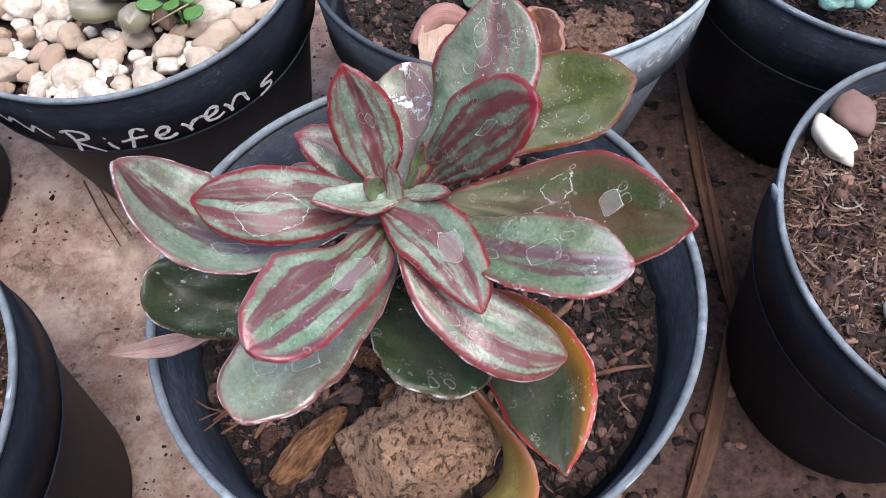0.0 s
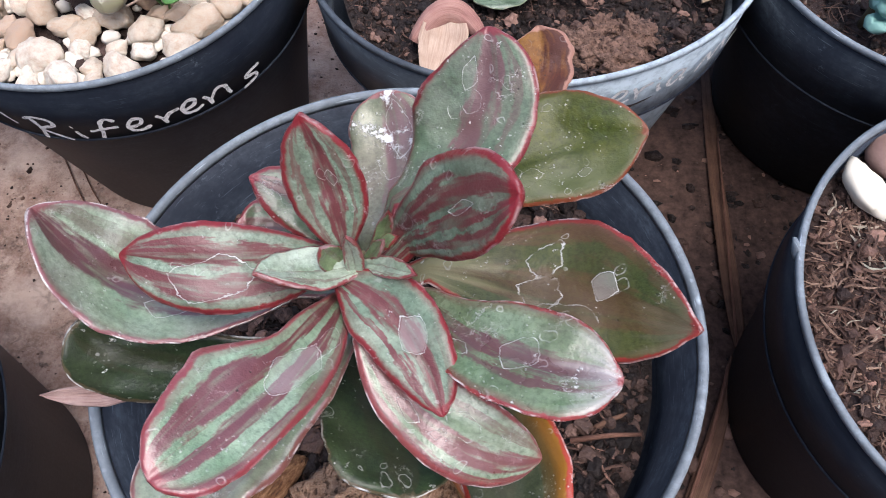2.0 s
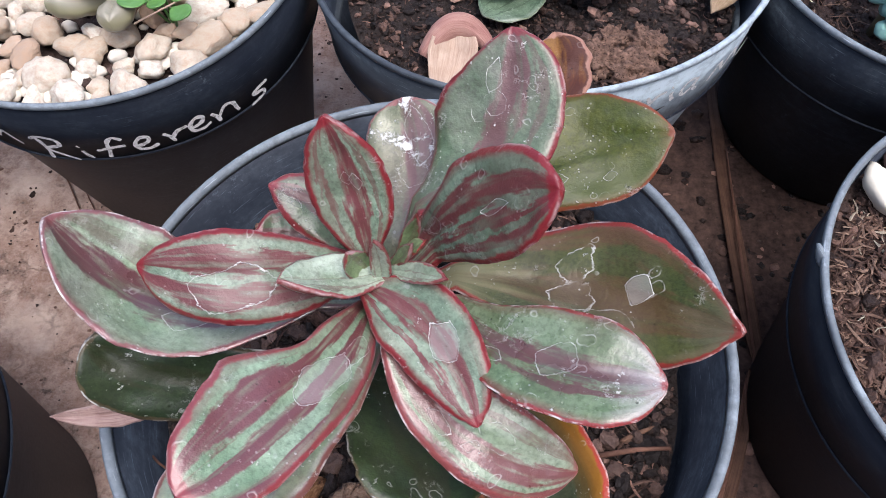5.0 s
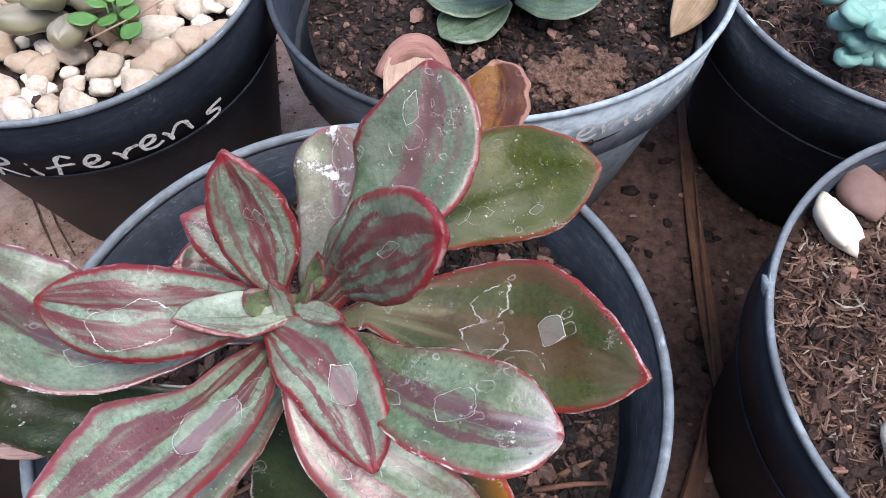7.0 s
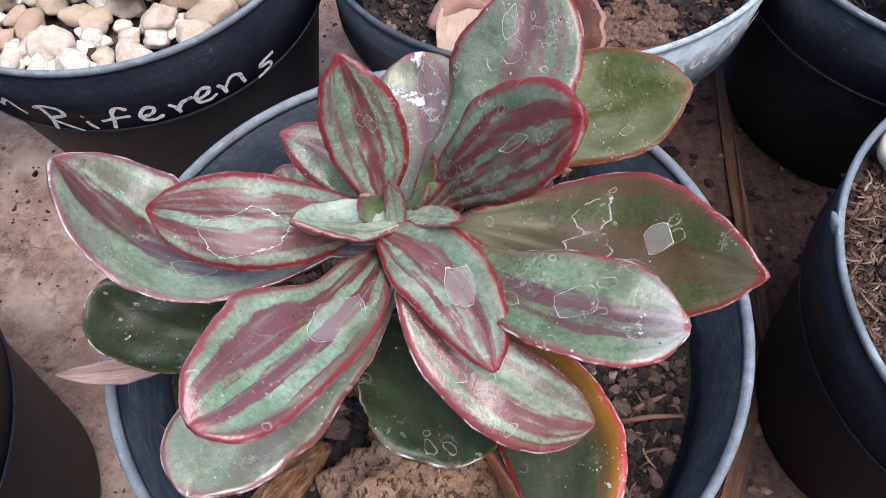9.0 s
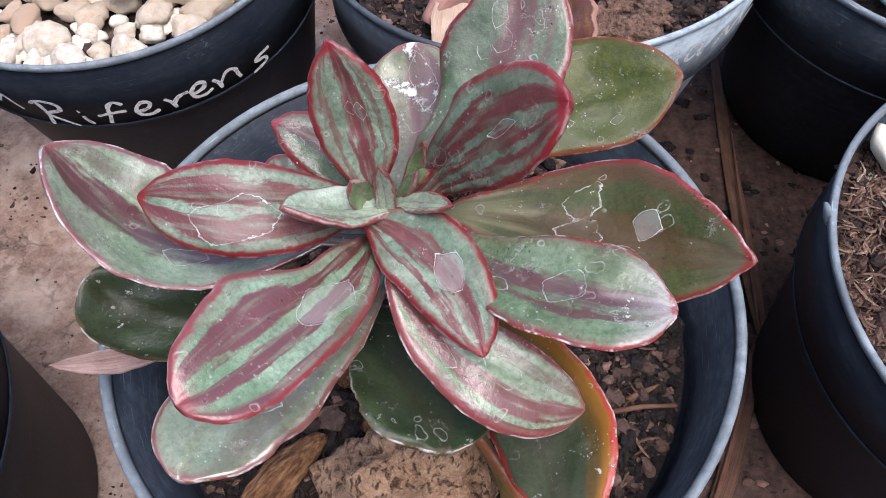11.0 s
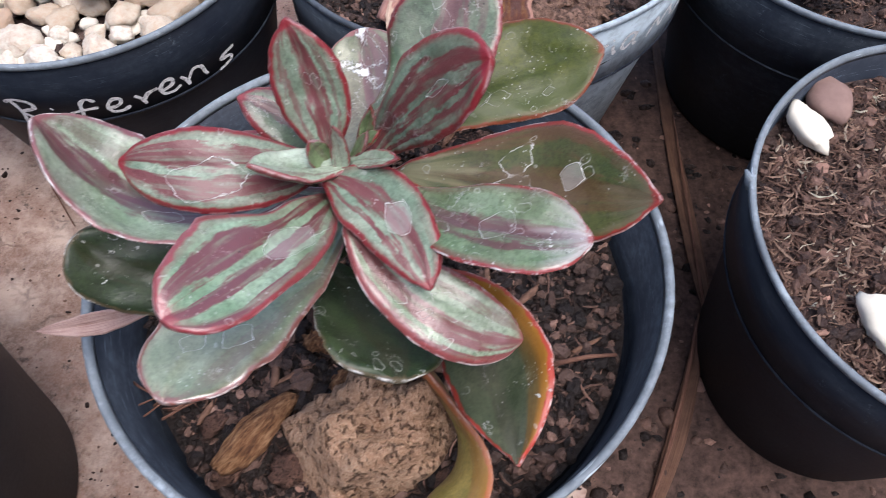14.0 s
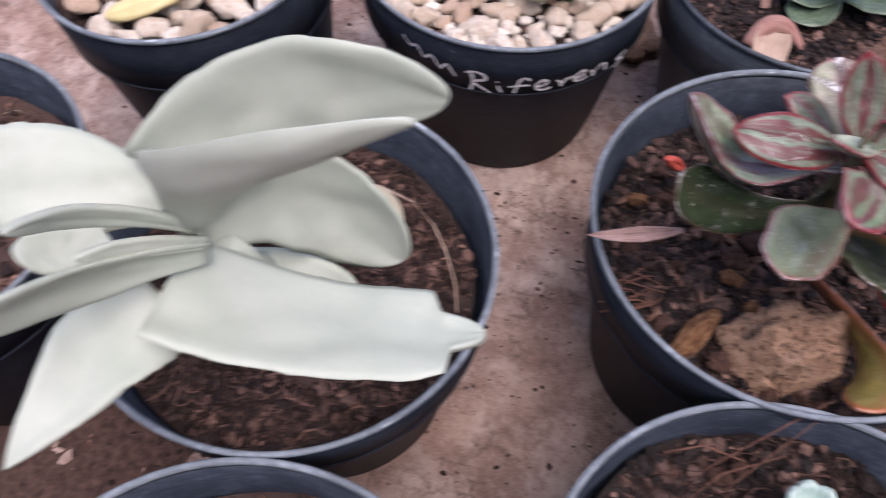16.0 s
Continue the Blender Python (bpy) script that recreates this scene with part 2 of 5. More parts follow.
    col = m.mix(m.math("MULTIPLY", black, 0.7), col, (0.02, 0.02, 0.015))
    m.colour(col)
    m.set(m.bsdf, "Roughness", m.math("ADD", m.math("MULTIPLY", m.noise(c, 160, 4), 0.25), m.math("ADD", m.math("MULTIPLY", marks, 0.2), rough - 0.12)))
    m.bump(m.math("ADD", m.math("MULTIPLY", m.noise(c, 190, 5, 0.65), 0.6), m.math("SUBTRACT", m.math("MULTIPLY", marks, 0.3), m.math("MULTIPLY", black, 0.3))), 0.75, 0.0012)
    return m.mat


def waxy(name, a, b, rough=0.55, edge_tint=None):
    """Plain bloom-covered succulent skin."""
    m = Nodes(name, rough, 0.4)
    c = m.coord()
    col = m.mix(m.ramp(m.noise(c, 45, 5, 0.6), (0.3, 0.0), (0.7, 1.0)), a, b)
    col = m.mix(m.math("MULTIPLY", m.ramp(m.noise(c, 300, 4, 0.7), (0.5, 0.0), (0.8, 1.0)), 0.18), col, tuple(k * 0.7 for k in a))
    if edge_tint:
        e = m.split(m.uv("edge"))[0]
        col = m.mix(m.ramp(e, (0.0, 0.7), (0.09, 0.0)), col, edge_tint)
    m.bump(m.noise(c, 350, 4, 0.6), 0.12, 0.0006)
    return m.colour(col)


def concrete():
    m = Nodes("worn_concrete", 0.85, 0.3)
    c = m.coord()
    big = m.noise(c, 9, 5, 0.6)
    mid = m.noise(c, 55, 6, 0.65)
    col = m.mix(m.ramp(big, (0.35, 0.0), (0.65, 1.0)), (0.30, 0.19, 0.145), (0.56, 0.44, 0.37))
    col = m.mix(m.ramp(mid, (0.5, 0.0), (0.66, 0.8)), col, (0.17, 0.096, 0.075))
    stain = m.math("MULTIPLY", m.ramp(m.noise(c, 30, 8, 0.8), (0.44, 0.0), (0.55, 1.0)), m.ramp(m.noise(c, 170, 5, 0.75), (0.3, 0.3), (0.6, 1.0)))
    col = m.mix(m.math("MULTIPLY", stain, 0.85), col, (0.15, 0.080, 0.059))
    rust = m.ramp(m.noise(c, 17, 6, 0.7), (0.5, 0.0), (0.62, 0.75))
    col = m.mix(rust, col, (0.235, 0.130, 0.097))
    dirt = m.math("MULTIPLY", m.ramp(m.noise(c, 130, 5, 0.7), (0.56, 0.0), (0.66, 1.0)), m.ramp(m.noise(c, 16, 3), (0.42, 0.0), (0.6, 1.0)))
    col = m.mix(m.math("MULTIPLY", dirt, 0.85), col, (0.035, 0.02, 0.015))
    crack = m.tree.nodes.new("ShaderNodeTexVoronoi")
    crack.feature = "DISTANCE_TO_EDGE"
    m.set(crack, "Vector", m.mix(0.02, c, m.noise(c, 60, 4, colour=True), "ADD"))
    m.set(crack, "Scale", 75.0)
    line = m.math("MULTIPLY", m.ramp(crack.outputs[0], (0.02, 1.0), (0.09, 0.0)), m.ramp(m.noise(c, 26, 4, 0.7), (0.5, 0.0), (0.62, 1.0)))
    col = m.mix(m.math("MULTIPLY", line, 0.75), col, (0.075, 0.04, 0.028))
    worn = m.ramp(m.noise(c, 20, 5, 0.7), (0.5, 0.0), (0.66, 1.0))
    col = m.mix(m.math("MULTIPLY", worn, 0.45), col, (0.62, 0.53, 0.47))
    grit = m.ramp(m.noise(c, 900, 3, 0.7), (0.35, 0.0), (0.7, 1.0))
    col = m.mix(m.math("MULTIPLY", grit, 0.3), col, (0.45, 0.38, 0.33))
    m.bump(m.math("ADD", mid, m.math("MULTIPLY", m.noise(c, 500, 5, 0.7), 0.6)), 0.6, 0.003)
    return m.colour(col)


def dry(name, a, b, scale=150.0, rough=0.75):
    """Dead plant matter: fibres run lengthwise."""
    m = Nodes(name, rough, 0.3)
    c = m.coord()
    v, s, _ = m.split(m.uv("blade"))
    streak = m.noise(m.join(m.math("MULTIPLY", v, 12.0), s, 0.0), 3.0, 5, 0.6)
    k = m.math("ADD", m.math("MULTIPLY", streak, 0.6), m.math("MULTIPLY", m.noise(c, scale, 4), 0.4))
    m.bump(k, 0.5, 0.001)
    return m.colour(m.mix(m.ramp(k, (0.35, 0.0), (0.65, 1.0)), a, b))


POT_BLACK = plastic("black_plastic", 0.09)
# teal pot's copy: extra film stands in for sky reflected on its wall
POT_SKYLIT = plastic("skylit_black_plastic", 0.2)
POT_INNER = plastic("dusty_inner_plastic", 0.25, (0.30, 0.38, 0.47))
POT_EDGE = plastic("highlit_edge_plastic", 0.12)
POT_RIM = plastic("scuffed_rim_plastic", 0.75, (0.42, 0.50, 0.55))
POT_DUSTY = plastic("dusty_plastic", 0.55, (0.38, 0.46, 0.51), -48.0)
# soil bed kept near black: shade between the crumbs put into its colour
SHADED_BED = earth("shaded_soil_bed", (0.010, 0.0055, 0.004), (0.034, 0.020, 0.015))
SOIL = earth("potting_soil", (0.018, 0.010, 0.008), (0.145, 0.086, 0.066))
COIR = earth("coir_soil", (0.044, 0.022, 0.016), (0.185, 0.107, 0.080))
FIBRE = earth("dry_fibres", (0.13, 0.07, 0.05), (0.33, 0.215, 0.155))
GROUND = concrete()


def pebble_skin():
    m = Nodes("pale_pebble", 0.8, 0.3)
    c = m.coord()
    n = m.noise(c, 2.2, 6, 0.7)
    tone = m.ramp(m.random(), (0.0, (0.72, 0.69, 0.60)), (0.4, (0.62, 0.57, 0.47)), (0.7, (0.50, 0.42, 0.32)), (0.9, (0.46, 0.35, 0.26)), (1.0, (0.30, 0.21, 0.15)))
    m.colour(m.mix(m.ramp(n, (0.42, 0.0), (0.7, 0.8)), tone, (0.45, 0.30, 0.20)))
    m.bump(m.noise(c, 4, 6, 0.7), 0.4, 0.12)
    return m.mat


PEBBLE = pebble_skin()
WHITE_STONE = stony("white_pebble", (0.68, 0.63, 0.50), (0.77, 0.73, 0.62), 90, False, 0.0)
BROWN_STONE = stony("brown_stone", (0.16, 0.10, 0.085), (0.24, 0.16, 0.135), 100, False, 0.0)


def pitted():
    """Porous tan rock: granular, with small dark holes and paler worn ridges."""
    m = Nodes("pitted_rock", 0.95, 0.2)
    c = m.coord()
    x, y, z = m.split(c)
    n = m.noise(c, 120, 7, 0.75)
    grain = m.noise(c, 1300, 4, 0.75)
    pit = m.noise(m.join(x, m.math("MULTIPLY", y, 0.6), m.math("MULTIPLY", z, 0.6)), 720, 3, 0.6)
    holes = m.ramp(pit, (0.36, 1.0), (0.45, 0.0))
    col = m.ramp(n, (0.3, (0.17, 0.090, 0.052)), (0.5, (0.31, 0.185, 0.115)), (0.7, (0.45, 0.30, 0.20)))
    col = m.mix(m.math("MULTIPLY", m.ramp(grain, (0.45, 0.0), (0.7, 1.0)), 0.5), col, (0.60, 0.44, 0.31))
    m.colour(m.mix(m.math("MULTIPLY", holes, 0.7), col, (0.09, 0.05, 0.033)))
    m.bump(m.math("SUBTRACT", m.math("ADD", n, m.math("MULTIPLY", grain, 0.35)), m.math("MULTIPLY", holes, 0.9)), 1.0, 0.0022)
    return m.mat


ROCK = pitted()
CLOD = stony("soil_clod", (0.022, 0.011, 0.008), (0.13, 0.068, 0.048), 420, True, 0.5)


def bark(turn):
    """Fibrous bark whose grain runs along the given heading, in degrees."""
    m = Nodes("bark", 0.85, 0.25)
    x, y, z = m.split(m.coord())
    ca, sa = math.cos(radians(turn)), math.sin(radians(turn))
    along = m.math("ADD", m.math("MULTIPLY", x, ca), m.math("MULTIPLY", y, sa))
    across = m.math("SUBTRACT", m.math("MULTIPLY", y, ca), m.math("MULTIPLY", x, sa))
    g = m.noise(m.join(m.math("MULTIPLY", along, 0.22), across, z), 900, 6, 0.7)
    big = m.noise(m.coord(), 120, 3)
    col = m.ramp(g, (0.36, (0.06, 0.024, 0.011)), (0.5, (0.24, 0.115, 0.05)), (0.66, (0.50, 0.29, 0.15)))
    m.colour(m.mix(m.math("MULTIPLY", big, 0.5), col, (0.12, 0.055, 0.03)))
    m.bump(g, 1.0, 0.0025)
    return m.mat


BARK = bark(53)
CHIP = stony("brown_chip", (0.07, 0.035, 0.022), (0.22, 0.125, 0.085), 420, False, 0.6)
DRY_PALM = dry("dry_palm", (0.055, 0.026, 0.016), (0.15, 0.080, 0.050))
PINK_DRY = dry("pink_dry_leaf", (0.20, 0.11, 0.095), (0.42, 0.31, 0.27))
PINK_ROLL = dry("pink_rolled_leaf", (0.24, 0.105, 0.09), (0.40, 0.24, 0.19))
TWIG = dry("twig", (0.085, 0.038, 0.025), (0.20, 0.10, 0.068))
ink = Nodes("white_paint_marker", 0.5)
INK = ink.colour(ink.mix(ink.ramp(ink.noise(ink.coord(), 650, 4, 0.7), (0.5, 0.0), (0.68, 0.8)), (0.80, 0.81, 0.80), (0.10, 0.11, 0.12)))
GLAUCOUS = waxy("glaucous_leaf", (0.345, 0.40, 0.325), (0.43, 0.475, 0.40), 0.5)
TEAL = waxy("teal_leaf", (0.16, 0.34, 0.29), (0.30, 0.50, 0.44), 0.5)
PALE_TEAL = waxy("pale_teal_leaf", (0.33, 0.47, 0.41), (0.46, 0.57, 0.51), 0.5)
SEDUM = waxy("grey_olive_leaf", (0.22, 0.215, 0.15), (0.33, 0.30, 0.25), 0.35, (0.24, 0.23, 0.12))
SPROUT = waxy("sprout_green", (0.055, 0.16, 0.035), (0.12, 0.25, 0.07), 0.4)
JADE = leaf_skin("jade_leaf", (0.055, 0.10, 0.055), (0.14, 0.20, 0.13), (0.03, 0.055, 0.03), (0.13, 0.16, 0.09), [(0.0, 0.05, 0.9), (0.4, 0.05, 0.8), (-0.4, 0.05, 0.8), (0.75, 0.05, 0.7), (-0.75, 0.05, 0.7)], [], 0.3, 0.4, 0.5, crust=0.2)
STEM = dry("stem_skin", (0.10, 0.08, 0.04), (0.22, 0.18, 0.10))
BUD = waxy("red_bud", (0.50, 0.07, 0.05), (0.62, 0.14, 0.09), 0.4)
FADED = waxy("faded_leaf", (0.36, 0.32, 0.22), (0.46, 0.42, 0.31), 0.6)
TAN_LEAF = dry("tan_leaf", (0.30, 0.20, 0.145), (0.50, 0.39, 0.30))
DULL_LEAF = dry("dull_leaf", (0.17, 0.12, 0.06), (0.42, 0.31, 0.22))
YELLOW_LEAF = waxy("yellow_leaf", (0.50, 0.42, 0.18), (0.62, 0.55, 0.30), 0.5)

G1_, G2_, PURPLE, RED = (0.080, 0.138, 0.088), (0.215, 0.285, 0.21), (0.108, 0.028, 0.031), (0.16, 0.011, 0.017)


# ---- mesh helpers ----
def thing(name, at, label, category, group="", kind=""):
    ob = new(name)
    ob.location = at
    ob.empty_display_size = 0.01
    return tagged(ob, label, category, group, kind)


def as_mesh(name, verts, faces, mats, smooth=True, slots=None):
    me = bpy.data.meshes.new(name)
    me.from_pydata([tuple(v) for v in verts], [], faces)
    for mt in mats if isinstance(mats, (list, tuple)) else [mats]:
        me.materials.append(mt)
    if slots is not None:
        me.polygons.foreach_set("material_index", slots)
    if smooth:
        me.polygons.foreach_set("use_smooth", [True] * len(me.polygons))
    me.update()
    return me


def part_mesh(name, me, parent=None, label=""):
    ob = new(name, me)
    if parent is not None:
        ob.parent = parent
    if label:
        ob["label"] = label
    return ob


def part(name, bm, material, parent, label="", smooth=True):
    me = bpy.data.meshes.new(name)
    bm.to_mesh(me)
    bm.free()
    me.materials.append(material)
    if smooth:
        me.polygons.foreach_set("use_smooth", [True] * len(me.polygons))
    return part_mesh(name, me, parent, label)


def lathe(profile, shape, steps=96):
    """Verts and faces of a closed profile of (radius, z) turned round z; shape(angle) scales the radius."""
    verts, faces, n = [], [], len(profile)
    for i in range(steps):
        a = 2 * math.pi * i / steps
        k = shape(a)
        verts += [(r * k * math.cos(a), r * k * math.sin(a), z) for r, z in profile]
    for i in range(steps):
        j = (i + 1) % steps
        faces += [(i * n + p, j * n + p, j * n + (p + 1) % n, i * n + (p + 1) % n) for p in range(n)]
    return verts, faces


def blade(base, tip, left, right, w0=0.3, k=2.0, blunt=0.5, cup=0.12, thick=2.2, wave=0.0, seed=0, mucro=0.6, edge=(), rib=1.0, steps=(), neck=None, ns=34, nv=14):
    """A fleshy leaf, in millimetres: it runs from base to tip and is widest between the points left and right.
    cup: how far its edges stand up, as a share of the half width; k, blunt: the tip's outline; edge: how far the left and then the right margin bulges at four places on the way to the tip; neck: where on the stem its narrowed foot is joined."""
    b, t, l, r = (Vector(p) / 1000 for p in (base, tip, left, right))
    ax, mid = t - b, (l + r) / 2
    u = min(0.72, max(0.32, (mid - b).dot(ax) / ax.length_squared))
    half = (r - l).length / 2
    n0 = ax.cross(l - r).normalized()
    if n0.z < 0 and abs(n0.z) > 0.2:
        n0 = -n0
    mid = mid - n0 * cup * half

    def mids(s):
        return b * ((s - u) * (s - 1) / u) + mid * (s * (s - 1) / (u * (u - 1))) + t * (s * (s - u) / (1 - u))

    thick /= 1000
    rows = []
    for i in range(ns):
        q = i / (ns - 1)
        s = 1 - (1 - q) ** 1.7
        c = mids(s)
        d = (mids(min(1, s + 0.01)) - mids(max(0, s - 0.01))).normalized()
        a = (r - l) / 2
        a = (a - d * a.dot(d)).normalized()
        nrm = d.cross(a)
        if nrm.dot(n0) < 0:
            nrm = -nrm
        p = w0 + (1 - w0) * math.sin(math.pi / 2 * s / u) if s < u else max(0.0, 1 - ((s - u) / (1 - u)) ** k) ** blunt
        c = c + d * (mucro / 1000) * max(0.0, (s - 0.985) / 0.015)
        row = []
        for side in (1, -1):
            for j in range(nv + 1):
                v = -1 + 2 * j / nv
                wv = half * p
                for bulge, at in zip(edge[:4] if v < 0 else edge[4:], (0.2, 0.44, 0.68, 0.9)):
                    wv *= 1 + bulge * math.exp(-((s - at) / 0.13) ** 2) * abs(v)
                for at, side_, share in steps:
                    if v * side_ > 0 and s > at:
                        wv *= share
                wv *= 1 + 0.035 * abs(v) * noise.noise((s * 19 + seed, v, seed * 2.3))
                if wave:
                    wv *= 1 + wave * abs(v) * noise.noise((s * 7 + seed, v * 0.7, seed * 1.7))
                body = thick * 0.5 * max(0.0, 1 - abs(v) ** 4) ** 0.5 * (0.35 + 0.65 * min(1, p * 1.6)) + thick * 0.05
                lift = cup * half * p * (v * v) + (wave * half * 0.8) * abs(v) * noise.noise((s * 5 + seed * 3, v, seed)) + 0.09 * half * p * noise.noise((s * 5.5 + seed * 1.3, v * 1.9, seed * 0.7))
                groove = -rib * thick * 0.25 * math.exp(-(v / 0.09) ** 2) * p if side > 0 else 0
                row.append((c + a * wv * v + nrm * (lift + side * body + groove), v, s, wv * (1 - abs(v)), (1 - s) * ax.length))
        rows.append(row)
    if neck:
        foot = Vector(neck) / 1000
        for g in (0.2, 0.4, 0.6, 0.8, 1.0):
            sink = Vector((0, 0, -0.0012 * math.sin(math.pi * g)))
            rows.insert(0, [(b.lerp(foot, g) + (p - b) * (1 - 0.4 * g) + sink, v, 0.0, e, far) for p, v, _, e, far in rows[-ns]])
    m = 2 * (nv + 1)
    verts = [q[0] for row in rows for q in row]
    faces = []
    for i in range(len(rows) - 1):
        o, w = i * m, (i + 1) * m
        for j in range(nv):
            faces.append((o + j, o + j + 1, w + j + 1, w + j))
            faces.append((o + nv + 1 + j, w + nv + 1 + j, w + nv + 2 + j, o + nv + 2 + j))
        faces.append((o, w, w + nv + 1, o + nv + 1))
        faces.append((o + nv, o + 2 * nv + 1, w + 2 * nv + 1, w + nv))
    faces.append(tuple(range(nv + 1)) + tuple(range(2 * nv + 1, nv, -1)))
    flat = [q for row in rows for q in row]
    return verts, faces, flat


def leaf(parent, material, base, tip, left, right, name="leaf", label="", **more):
    verts, faces, flat = blade(base, tip, left, right, **more)
    o = parent.location
    me = as_mesh(name, [v - o for v in verts], faces, material)
    uv, ed = me.uv_layers.new(name="blade"), me.uv_layers.new(name="edge")
    for lp in me.loops:
        q = flat[lp.vertex_index]
        uv.data[lp.index].uv = (q[1] / 2 + 0.5, q[2])
        ed.data[lp.index].uv = (min(q[3], q[4] * 0.8 + 0.0003) * 100, 0.0)
    bm = bmesh.new()
    bm.from_mesh(me)
    bmesh.ops.recalc_face_normals(bm, faces=bm.faces)
    bm.to_mesh(me)
    bm.free()
    return part_mesh(name, me, parent, label)


ICO = {}
for level in (1, 2, 3, 4, 5):
    bm = bmesh.new()
    bmesh.ops.create_icosphere(bm, subdivisions=level, radius=1)
    bm.verts.ensure_lookup_table()
    ICO[level] = (np.array([v.co for v in bm.verts]), np.array([[v.index for v in f.verts] for f in bm.faces]))
    bm.free()


def lump(seed, level=3, rough=0.25, freq=1.3, facet=0.0):
    """A stone of about unit radius."""
    vs, fs = ICO[level]
    out = []
    for v in vs:
        d = Vector(v)
        k = 1 + rough * noise.noise(d * freq + Vector((seed * 7.1, seed * 3.3, seed))) + rough * 0.35 * noise.noise(d * freq * 3 + Vector((seed, 0, 0))) + (rough * 0.22 * noise.noise(d * freq * 9) if level > 3 else 0) + (rough * 0.16 * noise.noise(d * freq * 19) if level > 4 else 0)
        if facet:
            for f in range(5):
                h = noise.noise_vector(Vector((seed * 1.3 + f * 2.7, f, seed))).normalized()
                over = d.dot(h) * k - (0.72 + 0.1 * f % 0.2)
                if over > 0:
                    k -= facet * over
        out.append(d * k)
    return out, fs.tolist()


def stone(name, at, size, turn, seed, material, label, category, group="", level=3, rough=0.25, facet=0.5, freq=1.3):
    vs, fs = lump(seed, level, rough, freq, facet)
    turned = Euler([radians(a) for a in turn]).to_matrix()
    me = as_mesh(name, [turned @ Vector((v.x * size[0], v.y * size[1], v.z * size[2])) / 1000 for v in vs], fs, material)
    ob = new(name, me)
    ob.location = Vector(at) / 1000
    return tagged(ob, label, category, group)


class Soup:
    """Many small pieces gathered into one mesh."""

    def __init__(self):
        self.v, self.f, self.m, self.n = [], [], [], 0

    def add(self, vs, fs, slot):
        self.v.append(np.asarray(vs))
        self.f += [tuple(int(i) + self.n for i in f) for f in fs]
        self.m += [slot] * len(fs)
        self.n += len(vs)

    def mesh(self, name, mats, smooth=False):
        return as_mesh(name, np.concatenate(self.v).tolist(), self.f, mats, smooth, self.m)


def strand(rng, at, length, width, turn, bow, rise, pieces=3):
    """A bent three-sided fibre lying at a place."""
    pts = []
    for i in range(pieces + 1):
        q = i / pieces - 0.5
        x, y = length * q, bow * length * (0.25 - q * q) * 4
        pts.append((at[0] + x * math.cos(turn) - y * math.sin(turn), at[1] + x * math.sin(turn) + y * math.cos(turn), at[2] + rise * length * (q + 0.5) + rng.uniform(-0.15, 0.15) * width))
    vs, fs = [], []
    nx, ny = -math.sin(turn), math.cos(turn)
    for i, p in enumerate(pts):
        w = width * (0.5 if i in (0, pieces) else 1)
        vs += [(p[0] + nx * w, p[1] + ny * w, p[2]), (p[0] - nx * w, p[1] - ny * w, p[2]), (p[0], p[1], p[2] + w * 1.2)]
    for i in range(pieces):
        o = i * 3
        for a, b_ in ((0, 1), (1, 2), (2, 0)):
            fs.append((o + a, o + b_, o + 3 + b_, o + 3 + a))
    fs += [(0, 2, 1), (pieces * 3, pieces * 3 + 1, pieces * 3 + 2)]
    return vs, fs


